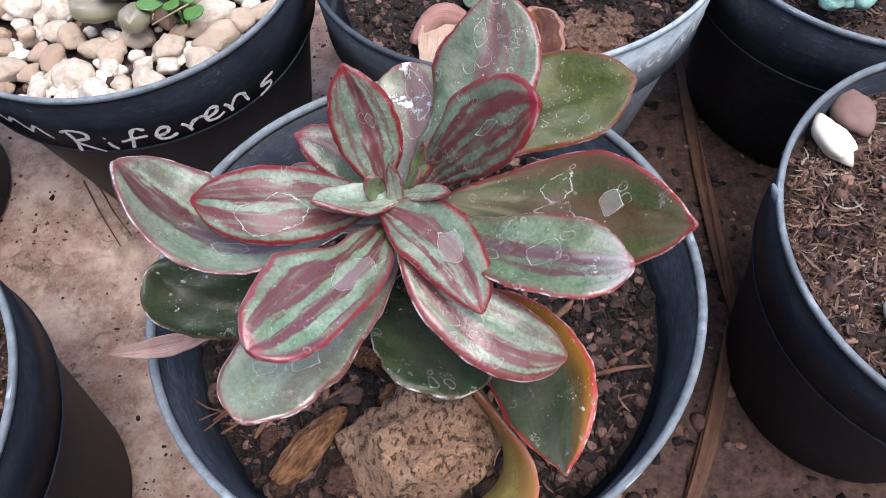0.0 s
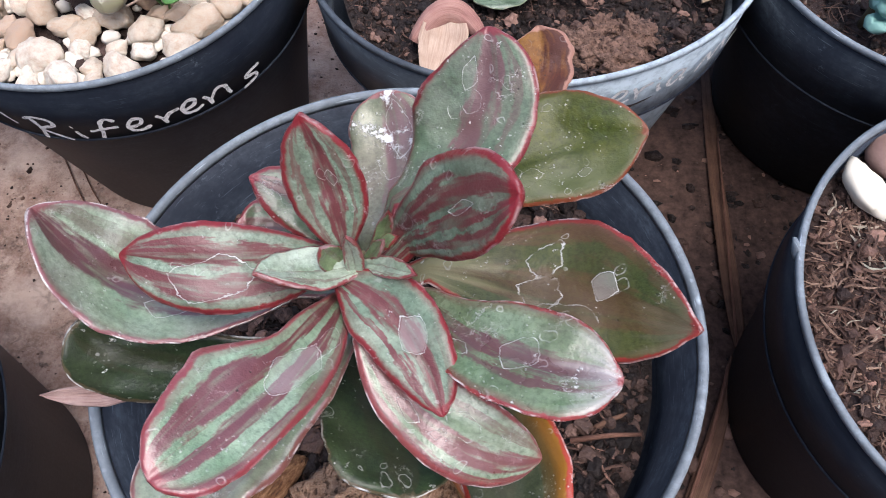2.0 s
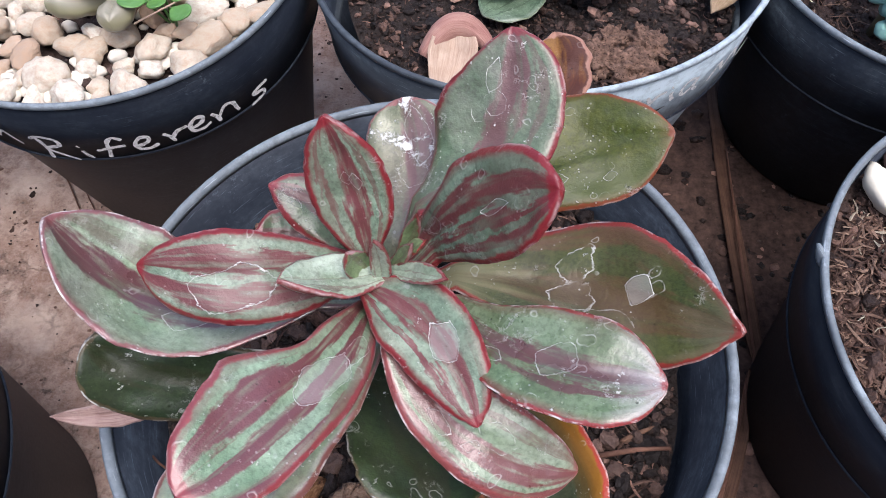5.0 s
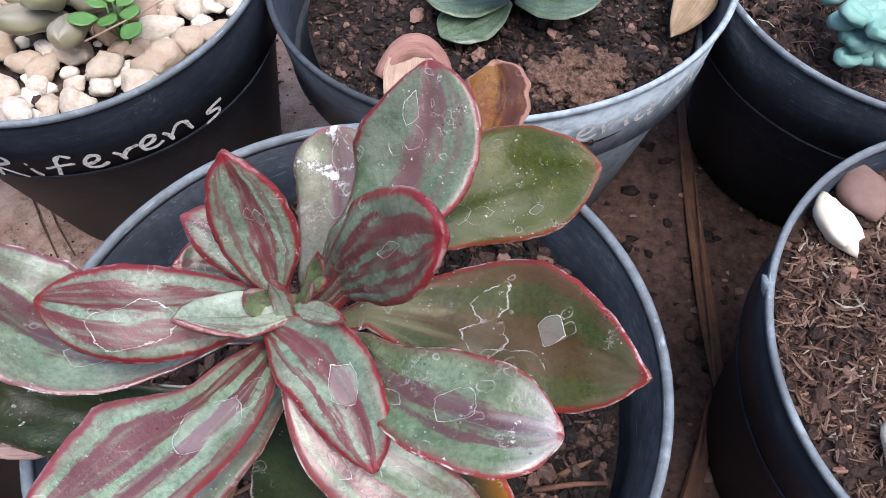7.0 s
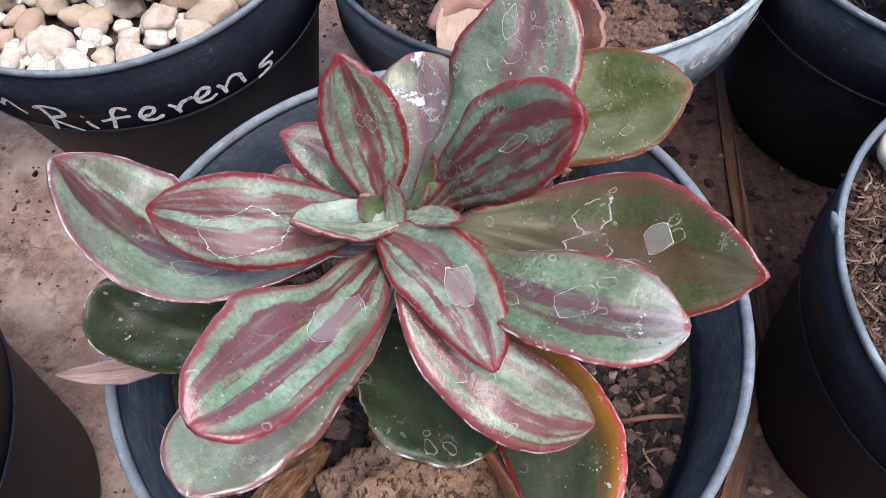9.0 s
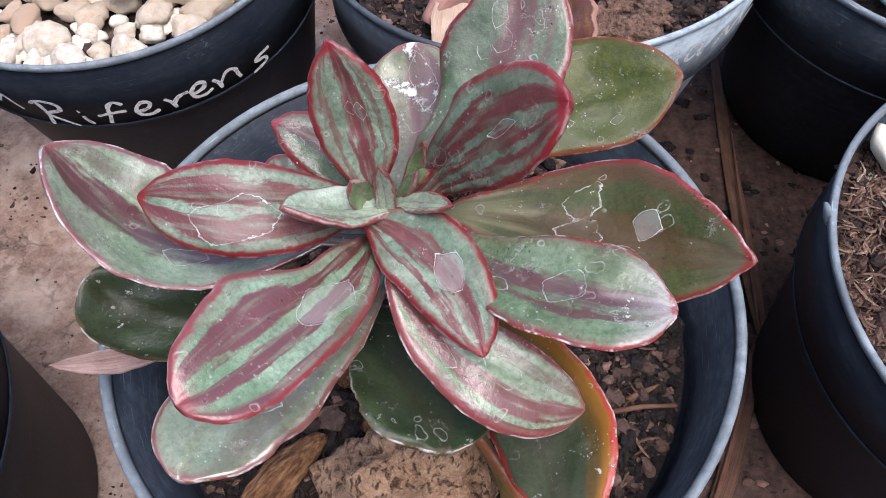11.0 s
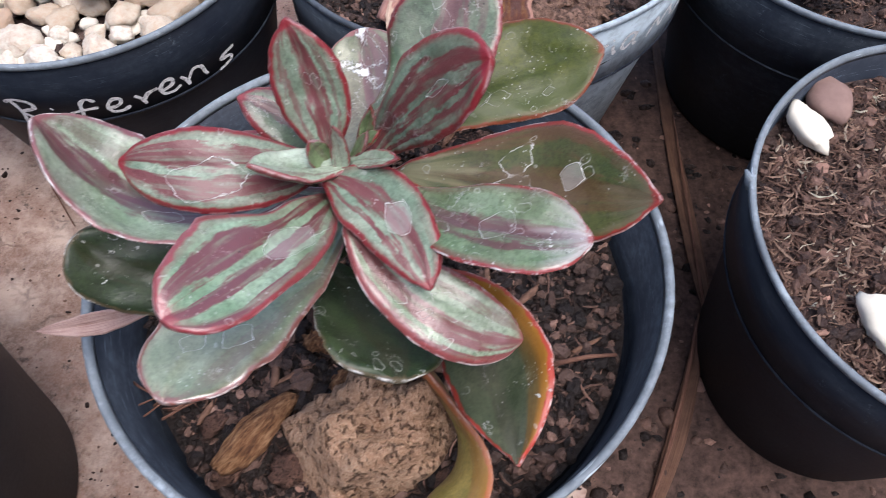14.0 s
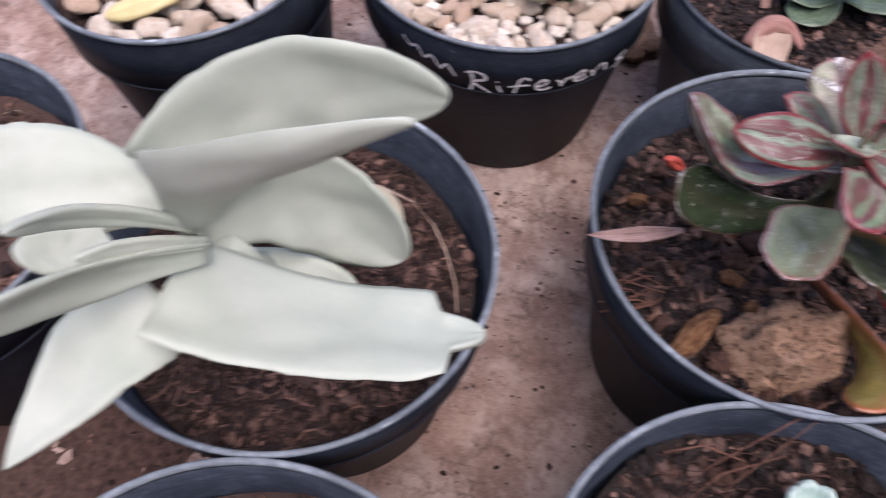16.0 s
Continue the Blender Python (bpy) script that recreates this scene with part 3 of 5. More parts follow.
def soil(at, radius, level, crumbs, fibres, seed, mats, label, coarse=1.0, long=9.0, bow=0.5, stout=1.0):
    """The soil in a pot: an uneven bed with loose crumbs and fibres on it."""
    rng = random.Random(seed)
    soup = Soup()
    rings, steps = 26, 72
    radius -= 0.0012

    def height(x, y):
        h = 0.006 * noise.noise((x * 32 + seed, y * 32, seed)) + 0.0025 * noise.noise((x * 110, y * 110 + seed, seed)) + 0.0012 * noise.noise((x * 320, y * 320, seed))
        return level + h - 0.0005

    vs = [(0, 0, height(0, 0))]
    for i in range(1, rings + 1):
        for j in range(steps):
            a, q = 2 * math.pi * j / steps, radius * i / rings
            x, y = q * math.cos(a), q * math.sin(a)
            vs.append((x, y, height(x, y)))
    fs = [(0, 1 + j, 1 + (j + 1) % steps) for j in range(steps)]
    for i in range(rings - 1):
        o = 1 + i * steps
        fs += [(o + j, o + steps + j, o + steps + (j + 1) % steps, o + (j + 1) % steps) for j in range(steps)]
    soup.add(vs, fs, 0)
    iv, jf = ICO[1]
    for _ in range(crumbs):
        q, a = radius * 0.985 * math.sqrt(rng.random()), rng.uniform(0, 2 * math.pi)
        x, y = q * math.cos(a), q * math.sin(a)
        r = min(0.0021, 0.0006 * coarse * math.exp(rng.gauss(0.32, 0.55)))
        sc = np.array([rng.uniform(0.6, 1.7), rng.uniform(0.6, 1.3), rng.uniform(0.5, 1.0)]) * r
        cv, cf = (iv, jf) if r < 0.001 else ICO[2]
        jig = 1 + np.array([rng.uniform(-0.28, 0.28) for _ in range(len(cv))])[:, None]
        t = rng.uniform(0, 6.28)
        rot = np.array([[math.cos(t), -math.sin(t), 0], [math.sin(t), math.cos(t), 0], [0, 0, 1]])
        soup.add((cv * jig * sc) @ rot.T + (x, y, height(x, y) + r * rng.uniform(0.1, 1.1)), cf, 1)
    for _ in range(fibres):
        q, a = radius * 0.93 * math.sqrt(rng.random()), rng.uniform(0, 2 * math.pi)
        x, y = q * math.cos(a), q * math.sin(a)
        ln = min(rng.uniform(0.3, 1.2) * long / 1000, 1.6 * (radius - q) + 0.004)
        sv, sf = strand(rng, (x, y, height(x, y) + 0.0012), ln, stout * rng.uniform(0.00013, 0.0004), rng.uniform(0, 6.28), rng.uniform(-bow, bow), rng.uniform(-0.12, 0.22))
        soup.add(sv, sf, 2)
    ob = new("soil", soup.mesh("soil", mats))
    ob.location = (at[0], at[1], 0)
    return tagged(ob, label, "soil", kind="stuff")


SHAPE_OF, COLLAR_OF = {}, {}


def pot(at, radius, height, oval=(0.0, 0.0), skin=POT_BLACK, seed=0, label="", collar=0.034, turn=0.0):
    """A tapered plastic nursery pot with a deep collar; at: the middle of its base."""
    ob = thing("plant_pot", (at[0], at[1], 0), label, "plant pot", "nursery pots")

    def shape(a):
        return 1 + (oval[0] * math.cos(2 * a) + oval[1] * math.sin(2 * a)) / radius + 0.004 * noise.noise((math.cos(a) * 1.6 + seed, math.sin(a) * 1.6, seed))

    SHAPE_OF[ob.name], COLLAR_OF[ob.name] = shape, (radius, height)
    r, h, w = radius, height, 0.0013
    low = h - collar
    rb = r * 0.74
    rl = r - 0.0035
    body = [(0.0005, 0.0), (rb - 0.003, 0.0), (rb, 0.003), (rl - 0.003, low - 0.001), (rl - 0.0025, low + 0.0008), (rl, low + 0.0018), (r - 0.0011, h - 0.0024),
            (r - 0.0011 - w, h - 0.0024), (rl - w, low + 0.001), (rl - 0.003 - w, low - 0.003), (rb - w, 0.004), (0.0005, 0.004)]
    v, f = lathe(body, shape)
    slots = [0 if i % len(body) < 6 else 1 for i in range(len(f))]
    part_mesh("body", as_mesh("body", v, f, [skin, POT_INNER], True, slots), ob)
    lip = [(r - 0.0025, h - 0.0026), (r - 0.0009, h - 0.0026), (r - 0.0002, h - 0.0018), (r - 0.0002, h - 0.0005), (r - 0.0007, h), (r - 0.0017, h), (r - 0.0024, h - 0.0010)]
    v, f = lathe(lip, shape)
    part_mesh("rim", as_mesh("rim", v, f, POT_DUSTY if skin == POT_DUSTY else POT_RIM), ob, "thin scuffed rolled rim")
    # slightly paler ring paints in the highlight along the collar's ledge
    v, f = lathe([(rl - 0.0008, low + 0.0008), (rl + 0.0003, low + 0.0011), (rl + 0.0005, low + 0.0019), (rl - 0.0008, low + 0.0026)], shape)
    part_mesh("collar_ridge", as_mesh("collar_ridge", v, f, POT_EDGE), ob)
    return ob


GLYPHS = {
    "R": [[(0.22, 0.96), (0.3, 0.5), (0.2, 0.0)], [(0.0, 0.86), (0.3, 1.0), (0.72, 0.9), (0.74, 0.66), (0.3, 0.48), (0.6, 0.24), (1.0, 0.0)]],
    "i": [[(0.35, 0.62), (0.45, 0.3), (0.7, 0.0)], [(0.2, 0.92), (0.32, 0.96)]],
    "f": [[(0.95, 0.82), (0.72, 1.0), (0.5, 0.8), (0.42, 0.4), (0.3, 0.0)], [(0.05, 0.42), (0.5, 0.5), (0.95, 0.52)]],
    "e": [[(0.1, 0.36), (0.6, 0.52), (0.72, 0.88), (0.4, 1.0), (0.08, 0.6), (0.15, 0.12), (0.6, 0.0), (1.0, 0.2)]],
    "r": [[(0.0, 0.9), (0.22, 0.5), (0.32, 0.0)], [(0.28, 0.34), (0.55, 0.75), (1.0, 0.86)]],
    "n": [[(0.0, 0.85), (0.16, 0.4), (0.2, 0.0)], [(0.2, 0.35), (0.45, 0.9), (0.72, 0.8), (0.8, 0.3), (0.86, 0.0)]],
    "s": [[(1.0, 0.95), (0.5, 0.86), (0.3, 0.64), (0.75, 0.48), (0.7, 0.16), (0.1, 0.0)]],
    "a": [[(0.75, 0.8), (0.35, 0.9), (0.05, 0.4), (0.3, 0.02), (0.7, 0.5), (0.8, 0.86), (0.76, 0.2), (1.0, 0.0)]],
}


def painted(name, parent, lines, a0, width, low, height, label=""):
    """Marker lines drawn on a pot's collar between two headings in degrees: flat ribbons of paint that swell and thin."""
    radius, top = COLLAR_OF[parent.name]
    vs, fs = [], []
    for line in lines:
        pts = [Vector((x, y, 0)) for x, y in line]
        run = []
        for i in range(len(pts) - 1):
            p0, p1, p2, p3 = pts[max(i - 1, 0)], pts[i], pts[i + 1], pts[min(i + 2, len(pts) - 1)]
            for q in np.linspace(0, 1, 6)[:-1] if i < len(pts) - 2 else np.linspace(0, 1, 6):
                run.append(0.5 * (2 * p1 + (p2 - p0) * q + (2 * p0 - 5 * p1 + 4 * p2 - p3) * q * q + (3 * p1 - p0 - 3 * p2 + p3) * q ** 3))
        flat = [Vector((radians(a0 + width * p.x) * radius, low + height * p.y)) for p in run]
        for i, p in enumerate(flat):
            d = (flat[min(i + 1, len(flat) - 1)] - flat[max(i - 1, 0)]).normalized()
            w = 0.00075 * (1 + 0.45 * noise.noise((p.x * 500, p.y * 500, 1.7))) * (0.65 if i in (0, len(flat) - 1) else 1)
            for side in (-1, 1):
                u, z = p.x - d.y * w * side, p.y + d.x * w * side
                a = u / radius
                rr = (radius - (top - z) * 0.08) * SHAPE_OF[parent.name](a) + 0.0005
                vs.append((rr * math.cos(a), rr * math.sin(a), z))
            if i:
                n = len(vs)
                fs.append((n - 4, n - 2, n - 1, n - 3))
    part_mesh(name, as_mesh(name, vs, fs, INK), parent, label)


def lettering(parent, letters):
    """Hand-painted letters round the collar: (character, first heading, width in degrees, foot, height)."""
    for i, (ch, a0, width, low, height) in enumerate(letters):
        painted("letter", parent, GLYPHS[ch], a0, width, low, height, "" if i else "white hand-painted marker letter")


def strokes(parent, marks):
    """White marker strokes that cannot be read: (first heading, width in degrees, foot, rise)."""
    for a0, width, low, rise in marks:
        painted("paint_bar", parent, [[(0, 0), (0.5, 0.6), (1, 1)]], a0, width, low, rise)


# ---- ground ----
bm = bmesh.new()
bmesh.ops.create_grid(bm, x_segments=2, y_segments=2, size=30)
ground = part("ground", bm, GROUND, None)
tagged(ground, "worn reddish brown concrete floor with dirt stains", "ground", kind="structure")

# plain dark walls, added and unseen, hold back the low sky light
SKY_BLOCK = Nodes("sky_block_wall", 0.9)
SKY_BLOCK.colour(SKY_BLOCK.mix(SKY_BLOCK.noise(SKY_BLOCK.coord(), 3, 4), (0.05, 0.055, 0.05), (0.09, 0.09, 0.08)))
for n, (x, y, sx, sy, up) in enumerate([(0, 1.6, 1.65, 0.05, 0.05), (0, -1.6, 1.65, 0.05, 0.6), (1.6, 0, 0.05, 1.55, 0.6), (-1.6, 0, 0.05, 1.55, 0.4)]):
    bm = bmesh.new()
    bmesh.ops.create_cube(bm, size=2, matrix=Matrix.LocRotScale((x, y, up), None, (sx, sy, up)))
    tagged(part("wall_%d" % (n + 1), bm, SKY_BLOCK.mat, None, smooth=False), "added unseen dark wall that blocks low sky light", "wall", kind="structure")

# ---- pots and their soil ----
POTS = dict(
    main=((0.0, 0.0), 0.0750, 0.1250, (0.0014, 0.0005)),
    grey=((-0.1803, -0.0485), 0.0750, 0.1250, (0.0019, 0.0001)),
    rifer=((-0.1314, 0.1481), 0.0790, 0.1172, (-0.0003, -0.0016)),
    side=((0.1697, 0.0243), 0.0673, 0.1139, (-0.0015, 0.0016)),
    back=((0.0288, 0.1602), 0.0795, 0.1136, (0.0045, 0.0031)),
    teal=((0.1811, 0.1767), 0.0756, 0.1057, (0.0004, -0.0008)),
    front=((-0.0021, -0.1355), 0.0705, 0.1237, (0.0041, 0.0005)),
    stones=((-0.2756, 0.0999), 0.0724, 0.1363, (-0.0028, -0.0013)),
    far=((-0.3363, -0.0547), 0.0741, 0.1243, (-0.0007, 0.0010)),
    near=((-0.1528, -0.1929), 0.0758, 0.1257, (0.0020, -0.0001)),
)
LABELS = dict(
    main="black plastic nursery pot holding the striped red succulent",
    grey="black plastic nursery pot holding the pale grey succulent",
    rifer="black plastic pot with white hand-painted name, filled with pebbles",
    side="black plastic pot with torn rim and fibrous brown soil",
    back="dusty grey-black plastic pot with white hand-painted letters",
    teal="black plastic pot with small teal succulents",
    front="black plastic pot with fibrous soil and tiny pale succulents",
    stones="black plastic pot filled with pale pebbles and yellow leaf",
    far="black plastic pot with pinkish soil at the row's end",
    near="black plastic pot standing before the grey succulent",
)
made = {}
for n, (key, (at, rad, hi, oval)) in enumerate(POTS.items()):
    made[key] = pot(at, rad, hi, oval, {"back": POT_DUSTY, "teal": POT_SKYLIT}.get(key, POT_BLACK), n * 3.7, LABELS[key])
soil(POTS["main"][0], 0.0695, 0.100, 8200, 1500, 1, [SHADED_BED, SOIL, COIR], "dark brown crumbly potting soil in the main pot", 0.9, 7, 0.3)
soil(POTS["grey"][0], 0.0695, 0.099, 4200, 2400, 2, [SOIL, COIR, COIR], "brown fibrous coir soil under the grey plant", 0.9, 10, 0.35, 1.5)
soil(POTS["rifer"][0], 0.0735, 0.100, 500, 60, 3, [SOIL, SOIL, FIBRE], "brown soil beneath the pale pebbles")
soil(POTS["side"][0], 0.0640, 0.103, 3800, 4600, 4, [SOIL, COIR, FIBRE], "brown soil full of short dry fibres", 0.75, 7, 0.3, 1.25)
soil(POTS["back"][0], 0.0742, 0.092, 8200, 700, 5, [SHADED_BED, SOIL, COIR], "dark brown crumbly potting soil in dusty pot", 0.66, 6)
soil(POTS["teal"][0], 0.0705, 0.086, 3400, 700, 6, [SOIL, SOIL, FIBRE], "dark brown potting soil round teal succulents", 0.8)
soil(POTS["front"][0], 0.0655, 0.100, 3200, 1500, 7, [SHADED_BED, SOIL, COIR], "reddish brown soil with long dry fibres", 1.2, 14)
soil(POTS["stones"][0], 0.0670, 0.116, 400, 40, 8, [SOIL, SOIL, FIBRE], "brown soil beneath pebbles")
soil(POTS["far"][0], 0.0690, 0.100, 900, 300, 9, [COIR, COIR, FIBRE], "pinkish brown crumbly soil")
soil(POTS["near"][0], 0.0705, 0.098, 700, 200, 10, [SOIL, SOIL, FIBRE], "dark soil in a shaded pot")

vs, fs = lump(31, 2, 0.5, 1.6, 0.6)
turned = Euler((0.25, 0.1, radians(8))).to_matrix()
part_mesh("torn_sliver", as_mesh("torn_sliver", [turned @ Vector((v.x * 0.0010, v.y * 0.0040, v.z * 0.0019)) + Vector((-0.0641, 0.0116, 0.1122)) for v in vs], fs, POT_RIM), made["side"], "pale torn sliver of the rim")
lettering(made["rifer"], [("R", -94.5, 9, 0.0870, 0.0135), ("i", -84.5, 4, 0.0880, 0.0078), ("f", -80, 8, 0.0878, 0.0110), ("e", -70.5, 5.5, 0.0893, 0.0068), ("r", -63, 6, 0.0890, 0.0064),
                          ("e", -56.8, 5.6, 0.0898, 0.0066), ("n", -50.6, 8.4, 0.0890, 0.0068), ("s", -40.5, 7, 0.0868, 0.0068)])
strokes(made["rifer"], [(-119, 3, 0.107, -0.004), (-116, 3, 0.102, 0.003), (-113, 3, 0.105, -0.006), (-110, 3, 0.099, 0.004), (-107, 3, 0.103, -0.006), (-104, 3, 0.096, 0.005), (-101, 3, 0.101, -0.007)])
lettering(made["back"], [("e", -67.5, 5.5, 0.0965, 0.0075), ("r", -61.5, 5.5, 0.0965, 0.0080), ("i", -55.5, 4, 0.0965, 0.0085), ("a", -51, 6, 0.0965, 0.0080)])
strokes(made["back"], [(-76, 5, 0.100, -0.003), (-41, 2.5, 0.096, 0.008), (-38.5, 2, 0.104, -0.006), (-36.5, 2.5, 0.098, 0.008), (-34, 2.5, 0.106, -0.007), (-30, 2, 0.097, 0.007)])

# ---- the striped succulent ----
plant = thing("striped_succulent", (0, 0, 0.1), "succulent rosette with green leaves striped dark red, red-edged, water-marked", "succulent")


def striped(name, bands, rings=(), **more):
    return leaf_skin(name, G1_, G2_, PURPLE, RED, bands, rings, halo=0.75, coat=0.18, **more)


SKIN_FRONT = striped("front_leaf", [(-0.46, 0.13, 1.0), (0.1, 0.32, 1.0)], [(0.17, 0.56, 0.4, 0.13)], fill=0.15)
SKIN_SMALL = leaf_skin("small_leaf", (0.19, 0.28, 0.175), (0.37, 0.44, 0.355), PURPLE, RED, [(0.0, 0.06, 0.5), (-0.6, 0.1, 0.5)], margin_mm=0.5)
SKIN_INNER = leaf_skin("inner_leaf", (0.09, 0.16, 0.06), (0.20, 0.28, 0.14), PURPLE, RED, [(0.3, 0.2, 0.4)], margin_mm=0.35)
SKIN_LEFT = striped("left_leaf", [(0.36, 0.28, 1.0), (-0.40, 0.32, 1.0)], [(-0.22, 0.6, 0.54, 0.2)])
SKIN_OUTER = leaf_skin("outer_left_leaf", (0.15, 0.225, 0.13), (0.31, 0.37, 0.285), (0.085, 0.026, 0.032), (0.17, 0.05, 0.055), [(-0.02, 0.34, 1.0), (0.6, 0.2, 0.5)], [(-0.2, 0.45, 0.2, 0.08)], 0.7, 0.3, crust=0.8, coat=0.7, halo=0.7)
SKIN_UPPER = striped("upper_leaf", [(0.10, 0.32, 1.0), (-0.55, 0.14, 0.7), (0.6, 0.1, 0.6)], [(0.2, 0.55, 0.14, 0.06), (0.0, 0.58, 0.12, 0.05)])
SKIN_UPRIGHT = striped("upper_side_leaf", [(-0.3, 0.33, 1.0), (0.26, 0.14, 1.0), (0.64, 0.18, 1.0)], [(0.05, 0.62, 0.14, 0.1), (-0.2, 0.12, 0.3, 0.08)])
SKIN_TALL = leaf_skin("tall_upper_leaf", (0.06, 0.10, 0.05), (0.12, 0.172, 0.105), (0.12, 0.05, 0.05), RED, [(0.05, 0.28, 0.9), (0.62, 0.1, 0.5)], [(-0.3, 0.8, 0.14, 0.08), (-0.15, 0.66, 0.18, 0.06), (-0.35, 0.58, 0.12, 0.05)], 1.0, 0.36, halo=0.5)
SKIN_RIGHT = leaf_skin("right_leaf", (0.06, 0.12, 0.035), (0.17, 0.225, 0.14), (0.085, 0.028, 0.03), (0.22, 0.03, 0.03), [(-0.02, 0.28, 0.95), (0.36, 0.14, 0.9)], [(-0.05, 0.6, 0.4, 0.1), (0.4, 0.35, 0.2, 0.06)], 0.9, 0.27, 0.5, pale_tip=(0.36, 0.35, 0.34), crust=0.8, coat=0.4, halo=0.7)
SKIN_LOWER = leaf_skin("lower_left_leaf", (0.12, 0.205, 0.11), (0.25, 0.345, 0.235), (0.115, 0.030, 0.034), (0.20, 0.03, 0.036), [(-0.42, 0.25, 1.0), (0.2, 0.2, 1.0), (0.82, 0.24, 1.0)], [(0.14, 0.47, 0.42, 0.14), (0.4, 0.3, 0.3, 0.08)], 0.6, 0.32, crust=0.25, coat=0.55, halo=0.7, fill=0.15)
SKIN_PALE = leaf_skin("pale_lower_leaf", (0.12, 0.185, 0.10), (0.25, 0.305, 0.225), (0.13, 0.042, 0.042), (0.21, 0.05, 0.05), [(-0.22, 0.3, 1.0), (-0.85, 0.2, 1.0), (0.5, 0.16, 0.6)], [(-0.3, 0.35, 0.2, 0.07), (0.2, 0.6, 0.3, 0.1)], 0.9, 0.3, crust=0.8, coat=0.4, halo=0.7)
SKIN_UNDER = leaf_skin("under_leaf", (0.10, 0.155, 0.075), (0.23, 0.28, 0.18), (0.13, 0.075, 0.06), (0.17, 0.05, 0.04), [(0.55, 0.2, 0.5)], [(0.3, 0.55, 0.25, 0.1), (-0.2, 0.7, 0.2, 0.07)], 1.0, 0.32, 1.0, crust=0.6, coat=0.9, halo=0.5)
OLIVE = leaf_skin("olive_leaf", (0.029, 0.046, 0.012), (0.064, 0.071, 0.021), (0.085, 0.036, 0.020), (0.20, 0.022, 0.02), [(-0.88, 0.3, 0.7), (0.05, 0.4, 0.55)], [(-0.2, 0.66, 0.22, 0.05), (-0.35, 0.42, 0.3, 0.08), (0.1, 0.42, 0.3, 0.1), (0.35, 0.55, 0.2, 0.12)], 1.0, 0.4, 1.0, root=((0.2, 0.19, 0.1), 0.08), pale_tip=(0.12, 0.11, 0.07), coat=0.15, crust=0.5, halo=0.5, fill=0.16)
YELLOWED = leaf_skin("yellow_green_leaf", (0.030, 0.047, 0.004), (0.066, 0.073, 0.006), (0.060, 0.076, 0.022), (0.15, 0.035, 0.015), [(0.7, 0.45, 0.6)], [(0.55, 0.75, 0.08, 0.03), (0.4, 0.5, 0.16, 0.06), (0.25, 0.42, 0.2, 0.05)], 1.0, 0.45, 0.7, root=((0.13, 0.15, 0.085), 0.10), coat=0.06, halo=0.6)
DARK = leaf_skin("dark_green_leaf", (0.011, 0.024, 0.009), (0.028, 0.046, 0.016), (0.03, 0.028, 0.014), (0.07, 0.055, 0.03), [(0.0, 0.3, 0.5)], [], 0.9, 0.42, 0.6, coat=0.12, crust=0.7)
ORANGE = leaf_skin("orange_edged_leaf", (0.04, 0.055, 0.028), (0.08, 0.09, 0.05), (0.05, 0.045, 0.03), (0.30, 0.03, 0.02), [(-0.2, 0.3, 0.4)], [], 0.9, 0.34, 0.9, (0.26, 0.11, 0.012), coat=0.2, crust=0.5)
TURNED = leaf_skin("yellow_curled_leaf", (0.17, 0.15, 0.03), (0.28, 0.21, 0.06), (0.20, 0.10, 0.03), (0.30, 0.09, 0.03), [(0.6, 0.3, 0.7)], [], 0.2, 0.4, 1.2, (0.24, 0.12, 0.025), root=((0.20, 0.055, 0.035), 0.34))
PINKISH = leaf_skin("pink_grey_leaf", (0.13, 0.15, 0.085), (0.23, 0.235, 0.155), (0.17, 0.085, 0.085), (0.22, 0.08, 0.075), [(0.35, 0.5, 0.9)], [(0.3, 0.75, 0.4, 0.2), (0.1, 0.5, 0.5, 0.1)], 1.0, 0.36, 0.6, lichen=1.0)
WITHER = leaf_skin("withering_leaf", (0.15, 0.050, 0.010), (0.19, 0.095, 0.015), (0.050, 0.013, 0.010), (0.30, 0.16, 0.12), [(0.6, 0.6, 0.95)], [], 0.1, 0.6, 1.0, coat=0.02, crust=0.05)

leaf(plant, DARK, (-13.3, -17.3, 156.0), (-54.0, -21.7, 169.2), (-47.9, -18.0, 168.4), (-43.5, -30.5, 156.4), label="dark green old leaf", seed=1, k=2.84, blunt=0.41, w0=0.30, cup=0.11, edge=(-0.08, 0, 0, 0.07, 0, -0.03, 0, 0), neck=(-2.5, -6.0, 153.5))
leaf(plant, DARK, (-9.2, -15.7, 149.0), (9.7, -44.3, 158.4), (-6.1, -33.5, 160.0), (18.8, -38.5, 153.0), label="dark green old leaf", seed=2, k=2.05, blunt=0.48, w0=0.31, cup=0.11, neck=(-2.0, -5.2, 146.5))
leaf(plant, ORANGE, (13.9, -11.8, 133.7), (33.5, -55.7, 146.0), (20.0, -40.0, 138.5), (40.1, -35.1, 151.4), label="dark green leaf with orange-red margin", seed=3, mucro=1.2, k=1.59, blunt=0.68, w0=0.38, cup=0.16, edge=(0, 0.06, -0.01, -0.04, 0.03, 0, 0.01, 0), neck=(1.2, -2.7, 131.2))
leaf(plant, TURNED, (-1.9, -15.5, 122.3), (13.3, -67.7, 125.8), (21.0, -49.6, 112.9), (26.5, -61.2, 125.8), label="yellow curled ageing leaf", seed=4, k=2.22, blunt=0.47, w0=0.37, cup=0.06, edge=(0.01, -0.03, 0.01, 0.04, 0.02, -0.01, -0.11, 0.07), neck=(-0.2, -2.0, 119.8))
